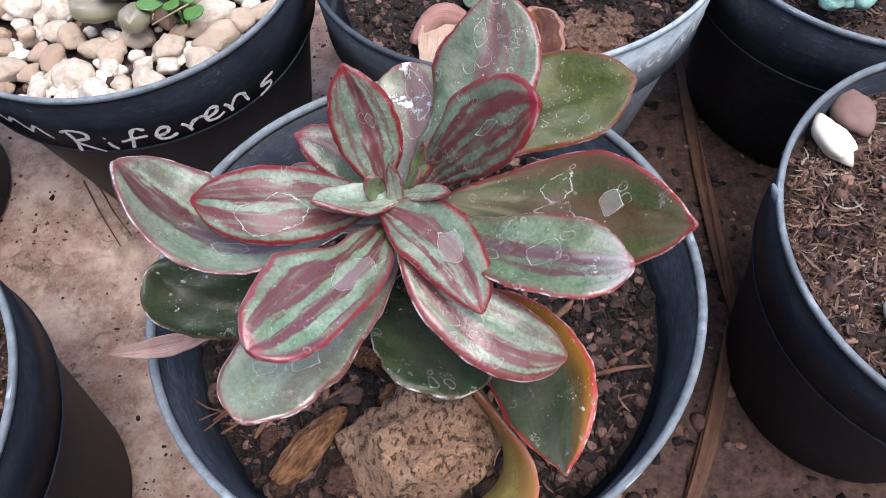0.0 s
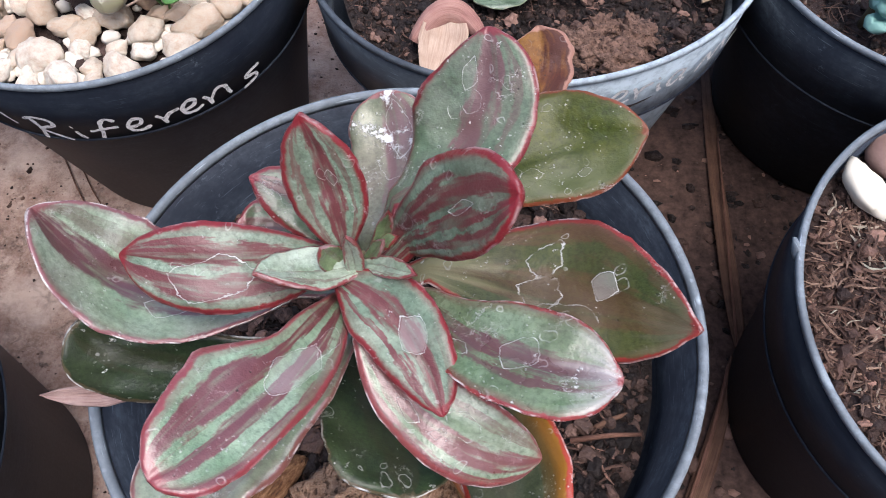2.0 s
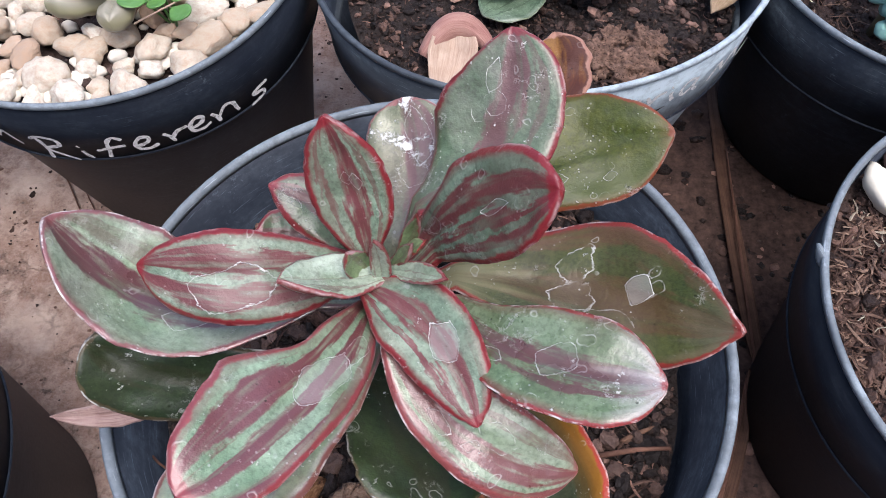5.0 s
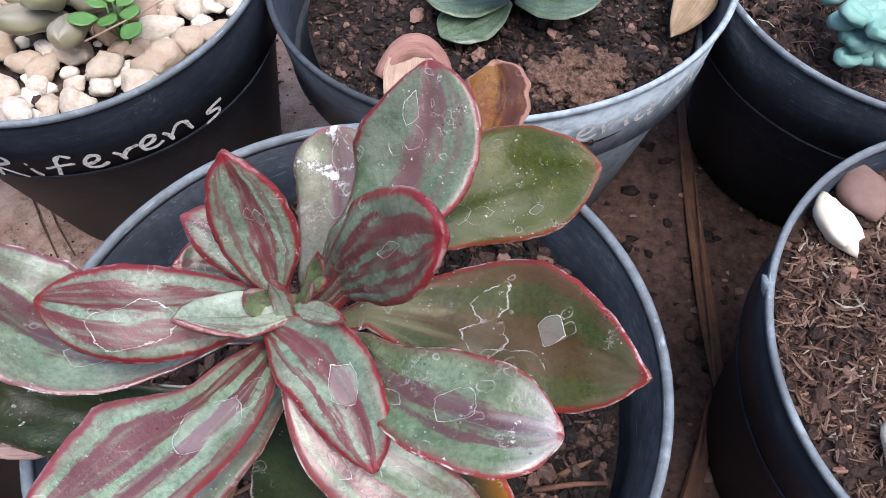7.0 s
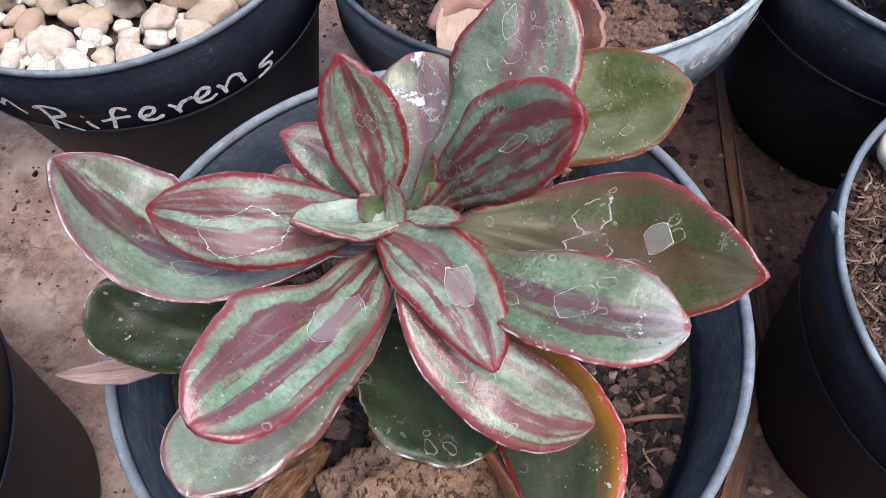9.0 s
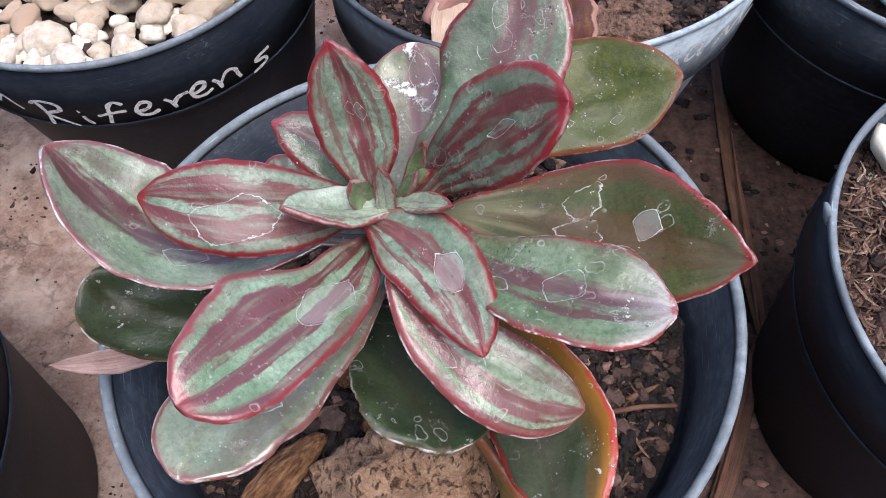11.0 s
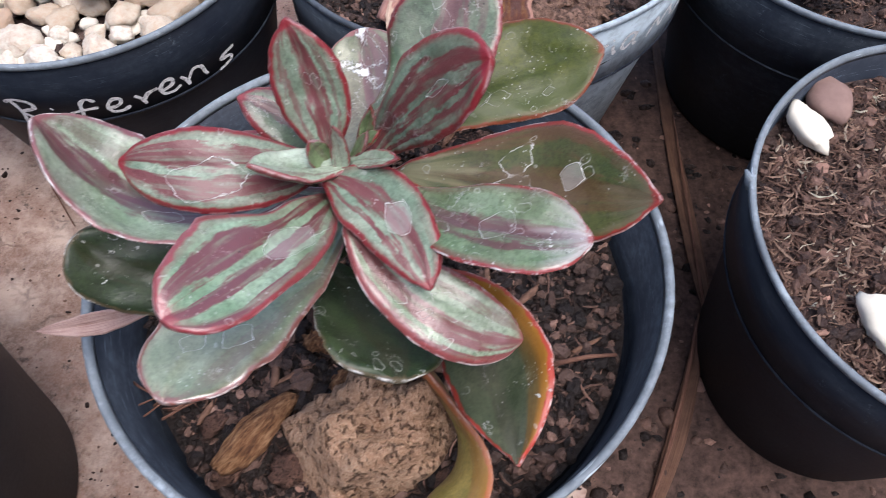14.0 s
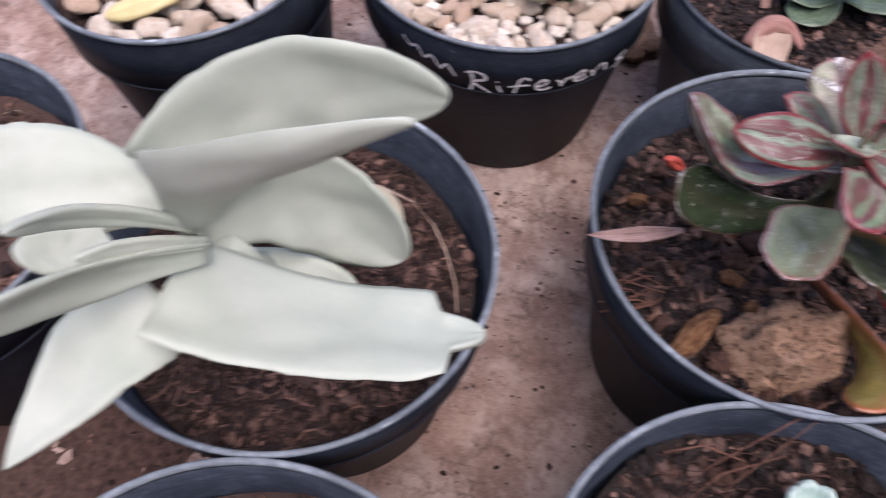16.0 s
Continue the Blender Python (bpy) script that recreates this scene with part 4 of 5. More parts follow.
leaf(plant, PINKISH, (-2.2, 6.8, 159.6), (-4.8, 39.7, 164.7), (-11.3, 28.5, 158.6), (5.2, 33.9, 164.5), label="pinkish grey leaf with white crust", seed=5, k=2.91, blunt=0.44, w0=0.55, cup=0.13, neck=(-1.4, -3.1, 157.1))
leaf(plant, YELLOWED, (6.6, 8.6, 166.8), (51.7, 31.3, 168.8), (30.4, 39.2, 168.7), (40.1, 18.5, 161.6), label="yellow-green leaf", seed=6, k=2.17, blunt=0.60, w0=0.22, cup=0.14, edge=(0, 0, 0.04, -0.11, -0.01, -0.05, 0.03, 0.1), neck=(-0.6, -4.4, 164.3))
leaf(plant, OLIVE, (10.0, -3.9, 168.6), (56.4, -15.6, 179.5), (33.5, 5.3, 171.4), (43.8, -20.1, 171.1), label="long olive leaf with water marks", seed=7, mucro=1.2, k=1.24, blunt=0.58, w0=0.24, cup=0.14, edge=(-0.02, 0.07, 0.01, -0.02, 0, 0, -0.06, 0.04), neck=(0.3, -6.0, 166.1))
leaf(plant, SKIN_UNDER, (-6.6, -26.6, 165.9), (-26.9, -54.6, 174.7), (-28.9, -32.7, 171.2), (-11.3, -44.7, 170.7), label="pale green lower leaf", seed=8, k=2.74, blunt=0.47, w0=0.36, cup=0.11, edge=(0, 0.09, -0.13, -0.02, -0.01, 0.03, 0, 0.01), neck=(-2.0, -8.0, 163.4))
leaf(plant, SKIN_PALE, (0.7, -20.0, 174.5), (33.0, -35.0, 158.3), (13.1, -39.8, 165.8), (23.1, -27.6, 167.8), label="pale shiny striped leaf", seed=9, k=2.20, blunt=0.54, w0=0.30, cup=0.13, edge=(0.07, -0.06, -0.02, 0.01, 0, -0.02, 0.01, -0.03), neck=(-1.5, -9.3, 172.0))
leaf(plant, SKIN_TALL, (1.9, 8.7, 171.2), (17.8, 36.3, 190.3), (4.8, 20.9, 176.1), (27.3, 23.6, 185.7), label="tall green leaf with white crust", seed=10, k=2.09, blunt=0.55, w0=0.29, cup=0.13, edge=(-0.02, 0.06, 0.04, -0.06, 0, 0.02, -0.04, -0.01), neck=(-1.3, -4.9, 168.7))
leaf(plant, SKIN_OUTER, (-14.8, -9.3, 166.9), (-57.1, -7.5, 187.7), (-43.4, -25.1, 178.4), (-41.6, -2.1, 175.5), seed=11, k=2.37, blunt=0.51, w0=0.28, cup=0.48, edge=(-0.01, -0.02, 0, 0.02, 0, 0, -0.03, 0), neck=(-3.5, -6.7, 164.4))
leaf(plant, SKIN_TALL, (-8.0, -1.0, 165.0), (-25.6, 9.4, 175.1), (-19.3, 1.8, 171.0), (-15.5, 12.5, 173.5), seed=12, k=1.7, blunt=0.55, w0=0.5, cup=0.05, neck=(-3.1, -4.7, 162.5))
leaf(plant, SKIN_TALL, (-18.7, 10.4, 155.0), (-32.7, 7.7, 158.0), (-27.2, 2.8, 155.0), (-27.9, 14.6, 158.0), seed=13, neck=(-2.6, -3.1, 152.5))
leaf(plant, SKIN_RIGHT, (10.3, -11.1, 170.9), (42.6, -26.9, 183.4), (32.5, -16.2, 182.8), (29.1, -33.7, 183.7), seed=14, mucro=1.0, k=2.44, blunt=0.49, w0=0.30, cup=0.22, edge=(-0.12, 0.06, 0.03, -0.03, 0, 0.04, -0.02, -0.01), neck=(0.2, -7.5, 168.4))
leaf(plant, SKIN_LOWER, (-5.4, -12.2, 170.8), (-20.4, -49.5, 197.1), (-18.5, -34.4, 195.4), (-5.5, -42.7, 190.5), seed=15, k=2.89, blunt=0.40, w0=0.21, cup=0.21, edge=(-0.09, -0.26, 0.33, 0.04, -0.03, -0.05, -0.13, -0.05), neck=(-2.8, -8.5, 168.3))
leaf(plant, SKIN_LEFT, (-8.1, -3.3, 170.1), (-42.7, -11.3, 180.7), (-21.4, -18.0, 175.1), (-28.4, -5.4, 183.2), seed=16, k=2.18, blunt=0.55, w0=0.27, cup=0.07, edge=(0.03, -0.02, -0.02, 0.03, 0.01, -0.02, 0.03, -0.03), neck=(-3.4, -5.8, 167.6))
leaf(plant, SKIN_UPRIGHT, (6.1, -1.4, 178.1), (24.8, -8.0, 206.0), (10.3, 1.0, 192.3), (20.9, -10.5, 198.7), seed=17, k=2.53, blunt=0.47, w0=0.52, cup=0.06, edge=(-0.1, 0.06, -0.01, 0.01, -0.02, 0.02, 0.01, -0.04), neck=(-0.3, -6.5, 174.0))
leaf(plant, SKIN_UPPER, (-5.7, -3.6, 175.6), (-11.5, 8.9, 196.7), (-14.2, 3.3, 189.0), (-1.7, 1.0, 182.6), seed=18, mucro=1.0, k=2.00, blunt=0.51, w0=0.35, cup=0.18, edge=(-0.01, -0.05, 0, 0.01, 0.05, -0.02, 0.02, -0.05), neck=(-3.3, -6.1, 173.1))
leaf(plant, SKIN_FRONT, (-5.4, -11.1, 177.2), (15.5, -32.2, 174.8), (-0.9, -21.5, 177.8), (11.5, -14.5, 180.5), seed=19, mucro=0.9, k=1.93, blunt=0.50, w0=0.16, cup=0.18, edge=(0.05, -0.06, -0.01, -0.01, 0.01, 0.05, 0, 0))
leaf(plant, SKIN_SMALL, (-0.9, -8.8, 178.0), (-16.9, -14.8, 185.6), (-5.1, -14.3, 180.9), (-11.8, -7.0, 180.1), seed=20, thick=1.8, k=1.91, blunt=0.53, w0=0.31, cup=0.26)
leaf(plant, SKIN_SMALL, (-2.1, -10.9, 176.0), (-2.2, -8.6, 189.0), (-3.7, -9.4, 181.0), (-0.1, -9.1, 181.0), seed=21, thick=1.2, cup=0.3)
leaf(plant, SKIN_INNER, (-4.0, -8.4, 176.0), (-6.9, -9.3, 185.5), (-7.3, -11.0, 181.0), (-4.2, -7.0, 181.0), seed=24, thick=1.2, cup=0.3)
leaf(plant, SKIN_INNER, (0.0, -4.6, 177.0), (3.8, -2.5, 188.0), (1.3, -2.7, 183.0), (4.2, -3.2, 182.5), seed=25, thick=1.1, k=1.4, blunt=0.8, cup=0.25)
leaf(plant, SKIN_SMALL, (-1.3, -7.7, 177.0), (9.3, -12.8, 186.0), (4.0, -12.0, 182.0), (3.7, -8.1, 182.0), seed=26, thick=1.2, cup=0.3)
leaf(plant, SKIN_INNER, (0.2, -6.2, 177.5), (5.3, -5.2, 184.0), (2.9, -3.9, 181.8), (3.7, -6.8, 182.2), seed=27, thick=0.9, k=1.5, blunt=0.75, cup=0.3)
leaf(plant, SKIN_INNER, (-0.6, -6.6, 177.5), (3.4, -7.0, 186.0), (0.9, -5.7, 182.0), (2.4, -8.2, 182.0), seed=28, thick=0.9, k=1.5, blunt=0.75, cup=0.3)
leaf(plant, WITHER, (27.4, 50.6, 148.0), (29.3, 71.3, 154.0), (22.0, 65.3, 151.0), (38.5, 62.0, 152.0), label="withering orange-brown leaf", seed=22, wave=0.22, w0=0.6)
leaf(plant, PINK_DRY, (-47.0, -25.6, 145.0), (-76.3, -27.6, 135.5), (-60.8, -29.8, 139.5), (-60.5, -25.4, 142.5), label="dried pink shrivelled leaf", seed=23, wave=0.14, cup=0.6, k=1.4, blunt=0.7)
leaf(plant, BUD, (-41, 24, 112.0), (-48.5, 20.8, 121.0), (-46.6, 20.6, 117.0), (-43.6, 25.2, 117.0), name="bud", label="small red new bud", seed=29, thick=4)


def stalk(parent, pts, r0, r1, material, name="stem"):
    """A tapered stem through points in millimetres."""
    vs, fs, n = [], [], 10
    for i, p in enumerate(pts):
        r = r0 + (r1 - r0) * i / (len(pts) - 1)
        d = (Vector(pts[min(i + 1, len(pts) - 1)]) - Vector(pts[max(i - 1, 0)])).normalized()
        a = d.orthogonal().normalized()
        b = d.cross(a)
        for j in range(n):
            t = 2 * math.pi * j / n
            vs.append((Vector(p) + (a * math.cos(t) + b * math.sin(t)) * r * (1 + 0.12 * noise.noise((i * 0.9, j * 1.3, r0)))) / 1000 - parent.location)
    for i in range(len(pts) - 1):
        fs += [(i * n + j, i * n + (j + 1) % n, (i + 1) * n + (j + 1) % n, (i + 1) * n + j) for j in range(n)]
    fs += [tuple(range(n - 1, -1, -1)), tuple(range((len(pts) - 1) * n, len(pts) * n))]
    me = as_mesh(name, vs, fs, material)
    me.uv_layers.new(name="blade")
    return part_mesh(name, me, parent)


stalk(plant, [(2, 2, 96), (0, 0, 120), (-1, -4, 150), (-2, -8, 176)], 5, 3.4, STEM)

# ---- the grey succulent ----
pale_plant = thing("grey_succulent", (-0.176, -0.078, 0.1), "pale grey-green succulent with broad powdery leaves", "succulent")
leaf(pale_plant, GLAUCOUS, (-196.7, -63.5, 189.7), (-121.9, -38.5, 206.7), (-162.8, -43.5, 223.5), (-150.7, -47.3, 191.7), seed=31, thick=3.6, mucro=0, rib=0, k=1.55, blunt=0.50, w0=0.64, cup=0.16, edge=(0.02, 0.03, -0.01, -0.04, 0.01, 0.02, -0.04, 0))
leaf(pale_plant, GLAUCOUS, (-192.9, -70.1, 186.8), (-118.1, -83.7, 252.3), (-172.5, -83.3, 225.5), (-180.0, -77.6, 204.5), seed=32, mucro=0, rib=0, thick=2.4, k=1.89, blunt=0.55, w0=0.85, cup=0.39, edge=(0, 0, 0.01, -0.01, 0, 0.03, -0.08, -0.02))
leaf(pale_plant, GLAUCOUS, (-185.0, -74.9, 179.6), (-132.1, -56.6, 150.1), (-151.2, -47.3, 181.6), (-155.4, -60.5, 148.4), seed=33, mucro=0, rib=0, thick=3, k=2.36, blunt=0.50, w0=0.49, cup=0.32, edge=(-0.07, 0.15, -0.04, -0.02, -0.06, -0.01, 0.01, 0.06))
leaf(pale_plant, GLAUCOUS, (-186, -67, 152), (-146, -66.5, 143), (-164, -71.5, 142), (-168, -59.5, 147), seed=34, thick=3, k=2.0, mucro=0, rib=0)
leaf(pale_plant, GLAUCOUS, (-184.1, -95.4, 184.6), (-102.7, -84.9, 169.4), (-129.1, -106.2, 179.1), (-128.1, -74.3, 165.5), seed=35, mucro=0, rib=0, thick=3.2, steps=((0.86, 1, 0.5), (0.88, -1, 0.5)), k=2.31, blunt=0.47, w0=1.04, cup=0.18, edge=(0.04, 0, -0.01, -0.02, -0.01, -0.01, 0.03, 0.04))
leaf(pale_plant, GLAUCOUS, (-187.6, -94.7, 177.8), (-201.7, -145.0, 184.3), (-205.2, -114.8, 186.5), (-182.2, -112.1, 176.9), seed=36, mucro=0, rib=0, thick=3, k=1.20, blunt=0.86, w0=1.05, cup=0.26, edge=(0.02, 0.04, -0.05, -0.02, 0.09, -0.12, -0.01, 0.01))
leaf(pale_plant, GLAUCOUS, (-177.7, -79.3, 190.0), (-198.4, -106.7, 226.0), (-194.0, -89.8, 212.0), (-195.8, -92.0, 206.0), seed=37, cup=-0.20, mucro=0, rib=0, thick=2.4, w0=0.5)
leaf(pale_plant, GLAUCOUS, (-175.6, -83.1, 190.0), (-191.3, -103.2, 212.0), (-184.8, -92.4, 205.0), (-185.5, -95.4, 200.0), seed=38, cup=-0.15, mucro=0, rib=0, thick=2.2, w0=0.6)
leaf(pale_plant, GLAUCOUS, (-176.0, -83.1, 187.0), (-199.4, -130.3, 226.0), (-190.3, -105.8, 212.0), (-194.0, -110.5, 200.0), seed=39, cup=-0.40, mucro=0, rib=0, thick=2.4, w0=0.6)
leaf(pale_plant, GLAUCOUS, (-195.0, -68.8, 180.0), (-246.1, -84.8, 200.0), (-222.4, -61.3, 199.0), (-223.4, -88.6, 186.0), seed=40, thick=4, mucro=0, rib=0)
leaf(pale_plant, FADED, (-157, -34, 146), (-137.0, -41, 145), (-145, -30.0, 146), (-148, -38, 144), label="small withered tan leaf", seed=42, thick=1.2, k=1.2, blunt=0.9, w0=0.7)
leaf(pale_plant, GLAUCOUS, (-205.6, -83.1, 184.0), (-218.7, -97.0, 196.0), (-214.7, -87.5, 192.0), (-211.0, -98.8, 188.0), seed=43, cup=0.20, mucro=0, rib=0, thick=2.4, w0=0.7)
stalk(pale_plant, [(-180, -52, 96), (-179, -60, 130), (-177, -72, 155), (-177, -77, 174)], 8, 5, GLAUCOUS)

# ---- stones and debris in the pots ----
stone("rock", (1, -44, 105), (23, 16, 17), (-14, -4, 20), 13, ROCK, "rough pitted light brown rock on the soil", "rock", level=5, rough=0.42, freq=1.9, facet=1.0)
stone("bark_chip", (-31.5, -43, 105), (13, 5.5, 4), (10, 5, 53), 5, BARK, "orange-brown fibrous bark chip on the soil", "bark chip", rough=0.5, facet=1.0)
stone("pebble", (129.5, 61, 108), (5.4, 10, 5), (0, 0, 22), 8, WHITE_STONE, "smooth cream white pebble on brown soil", "pebble", rough=0.4)
stone("pebble", (137, -6, 107), (5.6, 9.5, 5.2), (0, 0, 12), 11, WHITE_STONE, "smooth cream white pebble on fibrous soil", "pebble", rough=0.4)
stone("stone", (141, 74, 105), (7, 10, 6), (0, 0, 10), 9, BROWN_STONE, "rounded brown stone beside the white pebble", "stone")
rng = random.Random(21)
for n in range(28):
    q, a = 0.062 * math.sqrt(rng.random()), rng.uniform(2.4, 5.2)
    stone("soil_clod", (1000 * q * math.cos(a), 1000 * q * math.sin(a) - 3, 102), (rng.uniform(2, 5.5), rng.uniform(2, 5), rng.uniform(1.5, 3.5)), (0, 0, rng.uniform(0, 180)), 40 + n, CLOD if n % 8 else BARK, "small dark brown clod lying on the potting soil", "clod", "soil clods", 3, 0.75, 0.6, 2.2)

for n in range(34):
    q, a = 0.064 * math.sqrt(rng.random()), rng.uniform(0, 6.28)
    stone("bark_chip", (1000 * q * math.cos(a), 1000 * q * math.sin(a), 101.5), (rng.uniform(2.5, 6), rng.uniform(0.7, 1.6), rng.uniform(0.5, 1.1)), (rng.uniform(-12, 12), rng.uniform(-12, 12), rng.uniform(0, 180)), 140 + n, CHIP, "small brown bark splinter lying on potting soil", "bark chip", "bark splinters", 2, 0.5, 0.9)

for n in range(26):
    q, a = 0.060 * math.sqrt(rng.random()), rng.uniform(0.2, 2.9)
    stone("soil_clod", (1000 * q * math.cos(a) - 2, 1000 * q * math.sin(a) - 135.5, 101.5), (rng.uniform(2, 5), rng.uniform(1.5, 4), rng.uniform(1.2, 3)), (0, 0, rng.uniform(0, 180)), 200 + n, CLOD, "dark brown clod lying among dry fibres", "clod", "clods among fibres", 3, 0.75, 0.6, 2.2)

# pebbles share a few shapes
SHAPES = []
for n in range(7):
    vs, fs = lump(60 + n, 3, 0.42, 1.15, 1.25)
    SHAPES.append(as_mesh("pebble", vs, fs, PEBBLE))


def pebbles(at, radius, level, count, sizes, seed, group, label, keep=lambda x, y: True):
    rng, placed = random.Random(seed), []
    for _ in range(count * 40):
        if len(placed) >= count:
            break
        q, a = radius * math.sqrt(rng.random()), rng.uniform(0, 2 * math.pi)
        x, y, r = q * math.cos(a), q * math.sin(a), rng.uniform(*sizes)
        if q + r * 0.8 > radius or not keep(x, y) or any((x - u) ** 2 + (y - v) ** 2 < (0.7 * (r + w)) ** 2 for u, v, w in placed):
            continue
        placed.append((x, y, r))
        ob = new("pebble", SHAPES[rng.randrange(len(SHAPES))])
        ob.matrix_basis = Matrix.LocRotScale((at[0] + x, at[1] + y, level + r * 0.45), Euler((rng.uniform(-0.4, 0.4), rng.uniform(-0.4, 0.4), rng.uniform(0, 6.28))), (r * rng.uniform(0.95, 1.3), r * rng.uniform(0.8, 1.05), r * rng.uniform(0.65, 0.9)))
        tagged(ob, label, "pebble", group)


pebbles(POTS["rifer"][0], 0.0735, 0.103, 140, (0.0038, 0.0078), 5, "pebbles in the lettered pot", "pale cream angular pebble among others in the pot", lambda x, y: not (x * x + (y + 0.02) ** 2 < 0.0002))
rng, soup = random.Random(6), Soup()
for n in range(420):
    q, a, r = 0.071 * math.sqrt(rng.random()), rng.uniform(0, 6.28), rng.uniform(0.0012, 0.0034)
    vs, fs = lump(60 + n % 9, 2, 0.5, 1.7, 0.9)
    soup.add(np.array(vs) * (r * 1.2, r, r * 0.8) + (q * math.cos(a), q * math.sin(a), 0.1025 + r * 0.4), fs, 0)
gravel = new("gravel", soup.mesh("gravel", [PEBBLE], True))
gravel.location = (*POTS["rifer"][0], 0)
tagged(gravel, "small pale tan gravel filling gaps between pebbles", "gravel", kind="stuff")
pebbles(POTS["stones"][0], 0.0665, 0.120, 95, (0.0045, 0.008), 7, "pebbles in the stone-filled pot", "pale pinkish white pebble in the pot")

PALE_CLOD = stony("pale_clod", (0.055, 0.028, 0.019), (0.26, 0.16, 0.115), 420, True, 0.0)
for x, y, size in ((49, 121, (10, 8, 5)), (61, 117, (8, 9, 4.5)), (67, 129, (9, 6, 4)), (55, 131, (6, 6, 3.5))):
    stone("soil_clod", (x, y, 92), size, (0, 0, x * 7), x, PALE_CLOD, "crumbly pale brown clod on the dark soil", "clod", "pale soil clods", 4, 0.7, 0.2, 3.2)

# ---- small plants ----
sedum = thing("stonecrop", (-0.119, 0.124, 0.1), "stonecrop with plump grey-olive leaves among pebbles", "succulent")
for n, (b, t, w) in enumerate([((-121, 121, 110), (-133, 108, 120), 6.5), ((-114, 120, 110), (-110, 102, 119), 6), ((-116, 126, 112), (-98, 124, 120), 6), ((-122, 126, 112), (-140, 125, 120), 6),
                               ((-117, 129, 112), (-114, 147, 119), 6), ((-122, 129, 112), (-134, 143, 119), 6), ((-118, 122, 116), (-122, 112, 128), 5), ((-120, 127, 116), (-124, 136, 127), 5)]):
    d = (Vector(t) - Vector(b)).normalized()
    sd = d.cross(Vector((0, 0, 1))).normalized() * w
    m = Vector(b).lerp(Vector(t), 0.6) + Vector((0, 0, 1))
    leaf(sedum, SEDUM, b, t, tuple(m + sd), tuple(m - sd), seed=50 + n, thick=6.5, cup=-0.1, ns=20, nv=10)
sprout = thing("green_sprout", (-0.097, 0.115, 0.1), "small sprout with round bright green leaves between pebbles", "weed")
for n, (x, y, z, r, t) in enumerate([(-105, 111, 121, 4.4, 200), (-98, 113, 119, 3.8, 260), (-89, 109, 119, 4.6, 330), (-99, 122, 123, 4.5, 120), (-93, 121, 122, 4.2, 60), (-102, 118, 122, 3.6, 160), (-95, 127, 121, 4, 90), (-91, 116, 120, 3.6, 10)]):
    a = radians(t)
    u, w = Vector((math.cos(a), math.sin(a), 0.25)), Vector((-math.sin(a), math.cos(a), 0.1))
    c = Vector((x, y, z))
    leaf(sprout, SPROUT, tuple(c - u * r), tuple(c + u * r), tuple(c + w * r * 0.85), tuple(c - w * r * 0.85), seed=70 + n, thick=0.9, ns=14, nv=8, mucro=0, w0=0.2)
    stalk(sprout, [(-97, 116, 104), tuple((Vector((-97, 116, 112)) + c) / 2), tuple(c - u * r)], 0.5, 0.35, SPROUT)
stalk(sprout, [(-104, 105, 117), (-92, 113, 119), (-80, 124, 120)], 0.35, 0.3, TAN_LEAF, "dry_stalk")

jade = thing("jade_rosette", (0.033, 0.156, 0.09), "rosette of dark veined green leaves on brown soil", "succulent")
for n, (t, z, w) in enumerate([(195, 104, 11), (222, 98, 11), (160, 106, 11), (120, 106, 12), (75, 106, 12), (35, 106, 12), (350, 104, 11), (140, 116, 8), (210, 114, 8), (20, 115, 8), (285, 112, 6)]):
    a = radians(t)
    c = Vector((33, 156, 98 if z < 110 else 104))
    ln = 32 if z < 110 else (20 if z > 112 else 16)
    u, sd = Vector((math.cos(a), math.sin(a), 0)), Vector((-math.sin(a), math.cos(a), 0))
    tip = c + u * ln + Vector((0, 0, z - 98 if z < 110 else z - 100))
    m = c.lerp(tip, 0.58)
    leaf(jade, JADE, tuple(c + u * 2), tuple(tip), tuple(m + sd * w), tuple(m - sd * w), seed=90 + n, thick=1.6, ns=20, nv=10, k=2.2)
for n, t in enumerate((70, 200, 320)):
    a = radians(t)
    u, sd = Vector((math.cos(a), math.sin(a), 0)), Vector((-math.sin(a), math.cos(a), 0))
    c = Vector((33, 156, 103))
    leaf(jade, JADE, tuple(c), tuple(c + u * 8 + Vector((0, 0, 9))), tuple(c + u * 5 + sd * 3.5 + Vector((0, 0, 5))), tuple(c + u * 5 - sd * 3.5 + Vector((0, 0, 5))), seed=105 + n, thick=1.4, ns=16, nv=8)
curl = thing("curled_leaf", (-0.003, 0.113, 0.09), "curled cream and pink fallen leaf on the soil", "leaf")
leaf(curl, TAN_LEAF, (-3, 104, 93), (0, 126, 102), (-9, 116, 100), (8, 114, 98), seed=101, cup=0.35, thick=1.5, k=2.6, w0=0.6)
leaf(curl, PINK_ROLL, (-11, 115, 97), (14, 117, 97), (-2, 122, 99), (1, 129, 104), name="rolled_edge", label="pink rolled-over edge", seed=102, cup=-0.6, thick=1.6, w0=0.7, k=2)
fallen = thing("fallen_leaf", (0.096, 0.15, 0.09), "olive and cream fallen leaf lying on soil", "leaf")
leaf(fallen, DULL_LEAF, (108, 174, 98), (91, 142.5, 96), (93, 160, 103), (107, 156, 98), seed=103, thick=2.5, k=1.6, blunt=0.7)

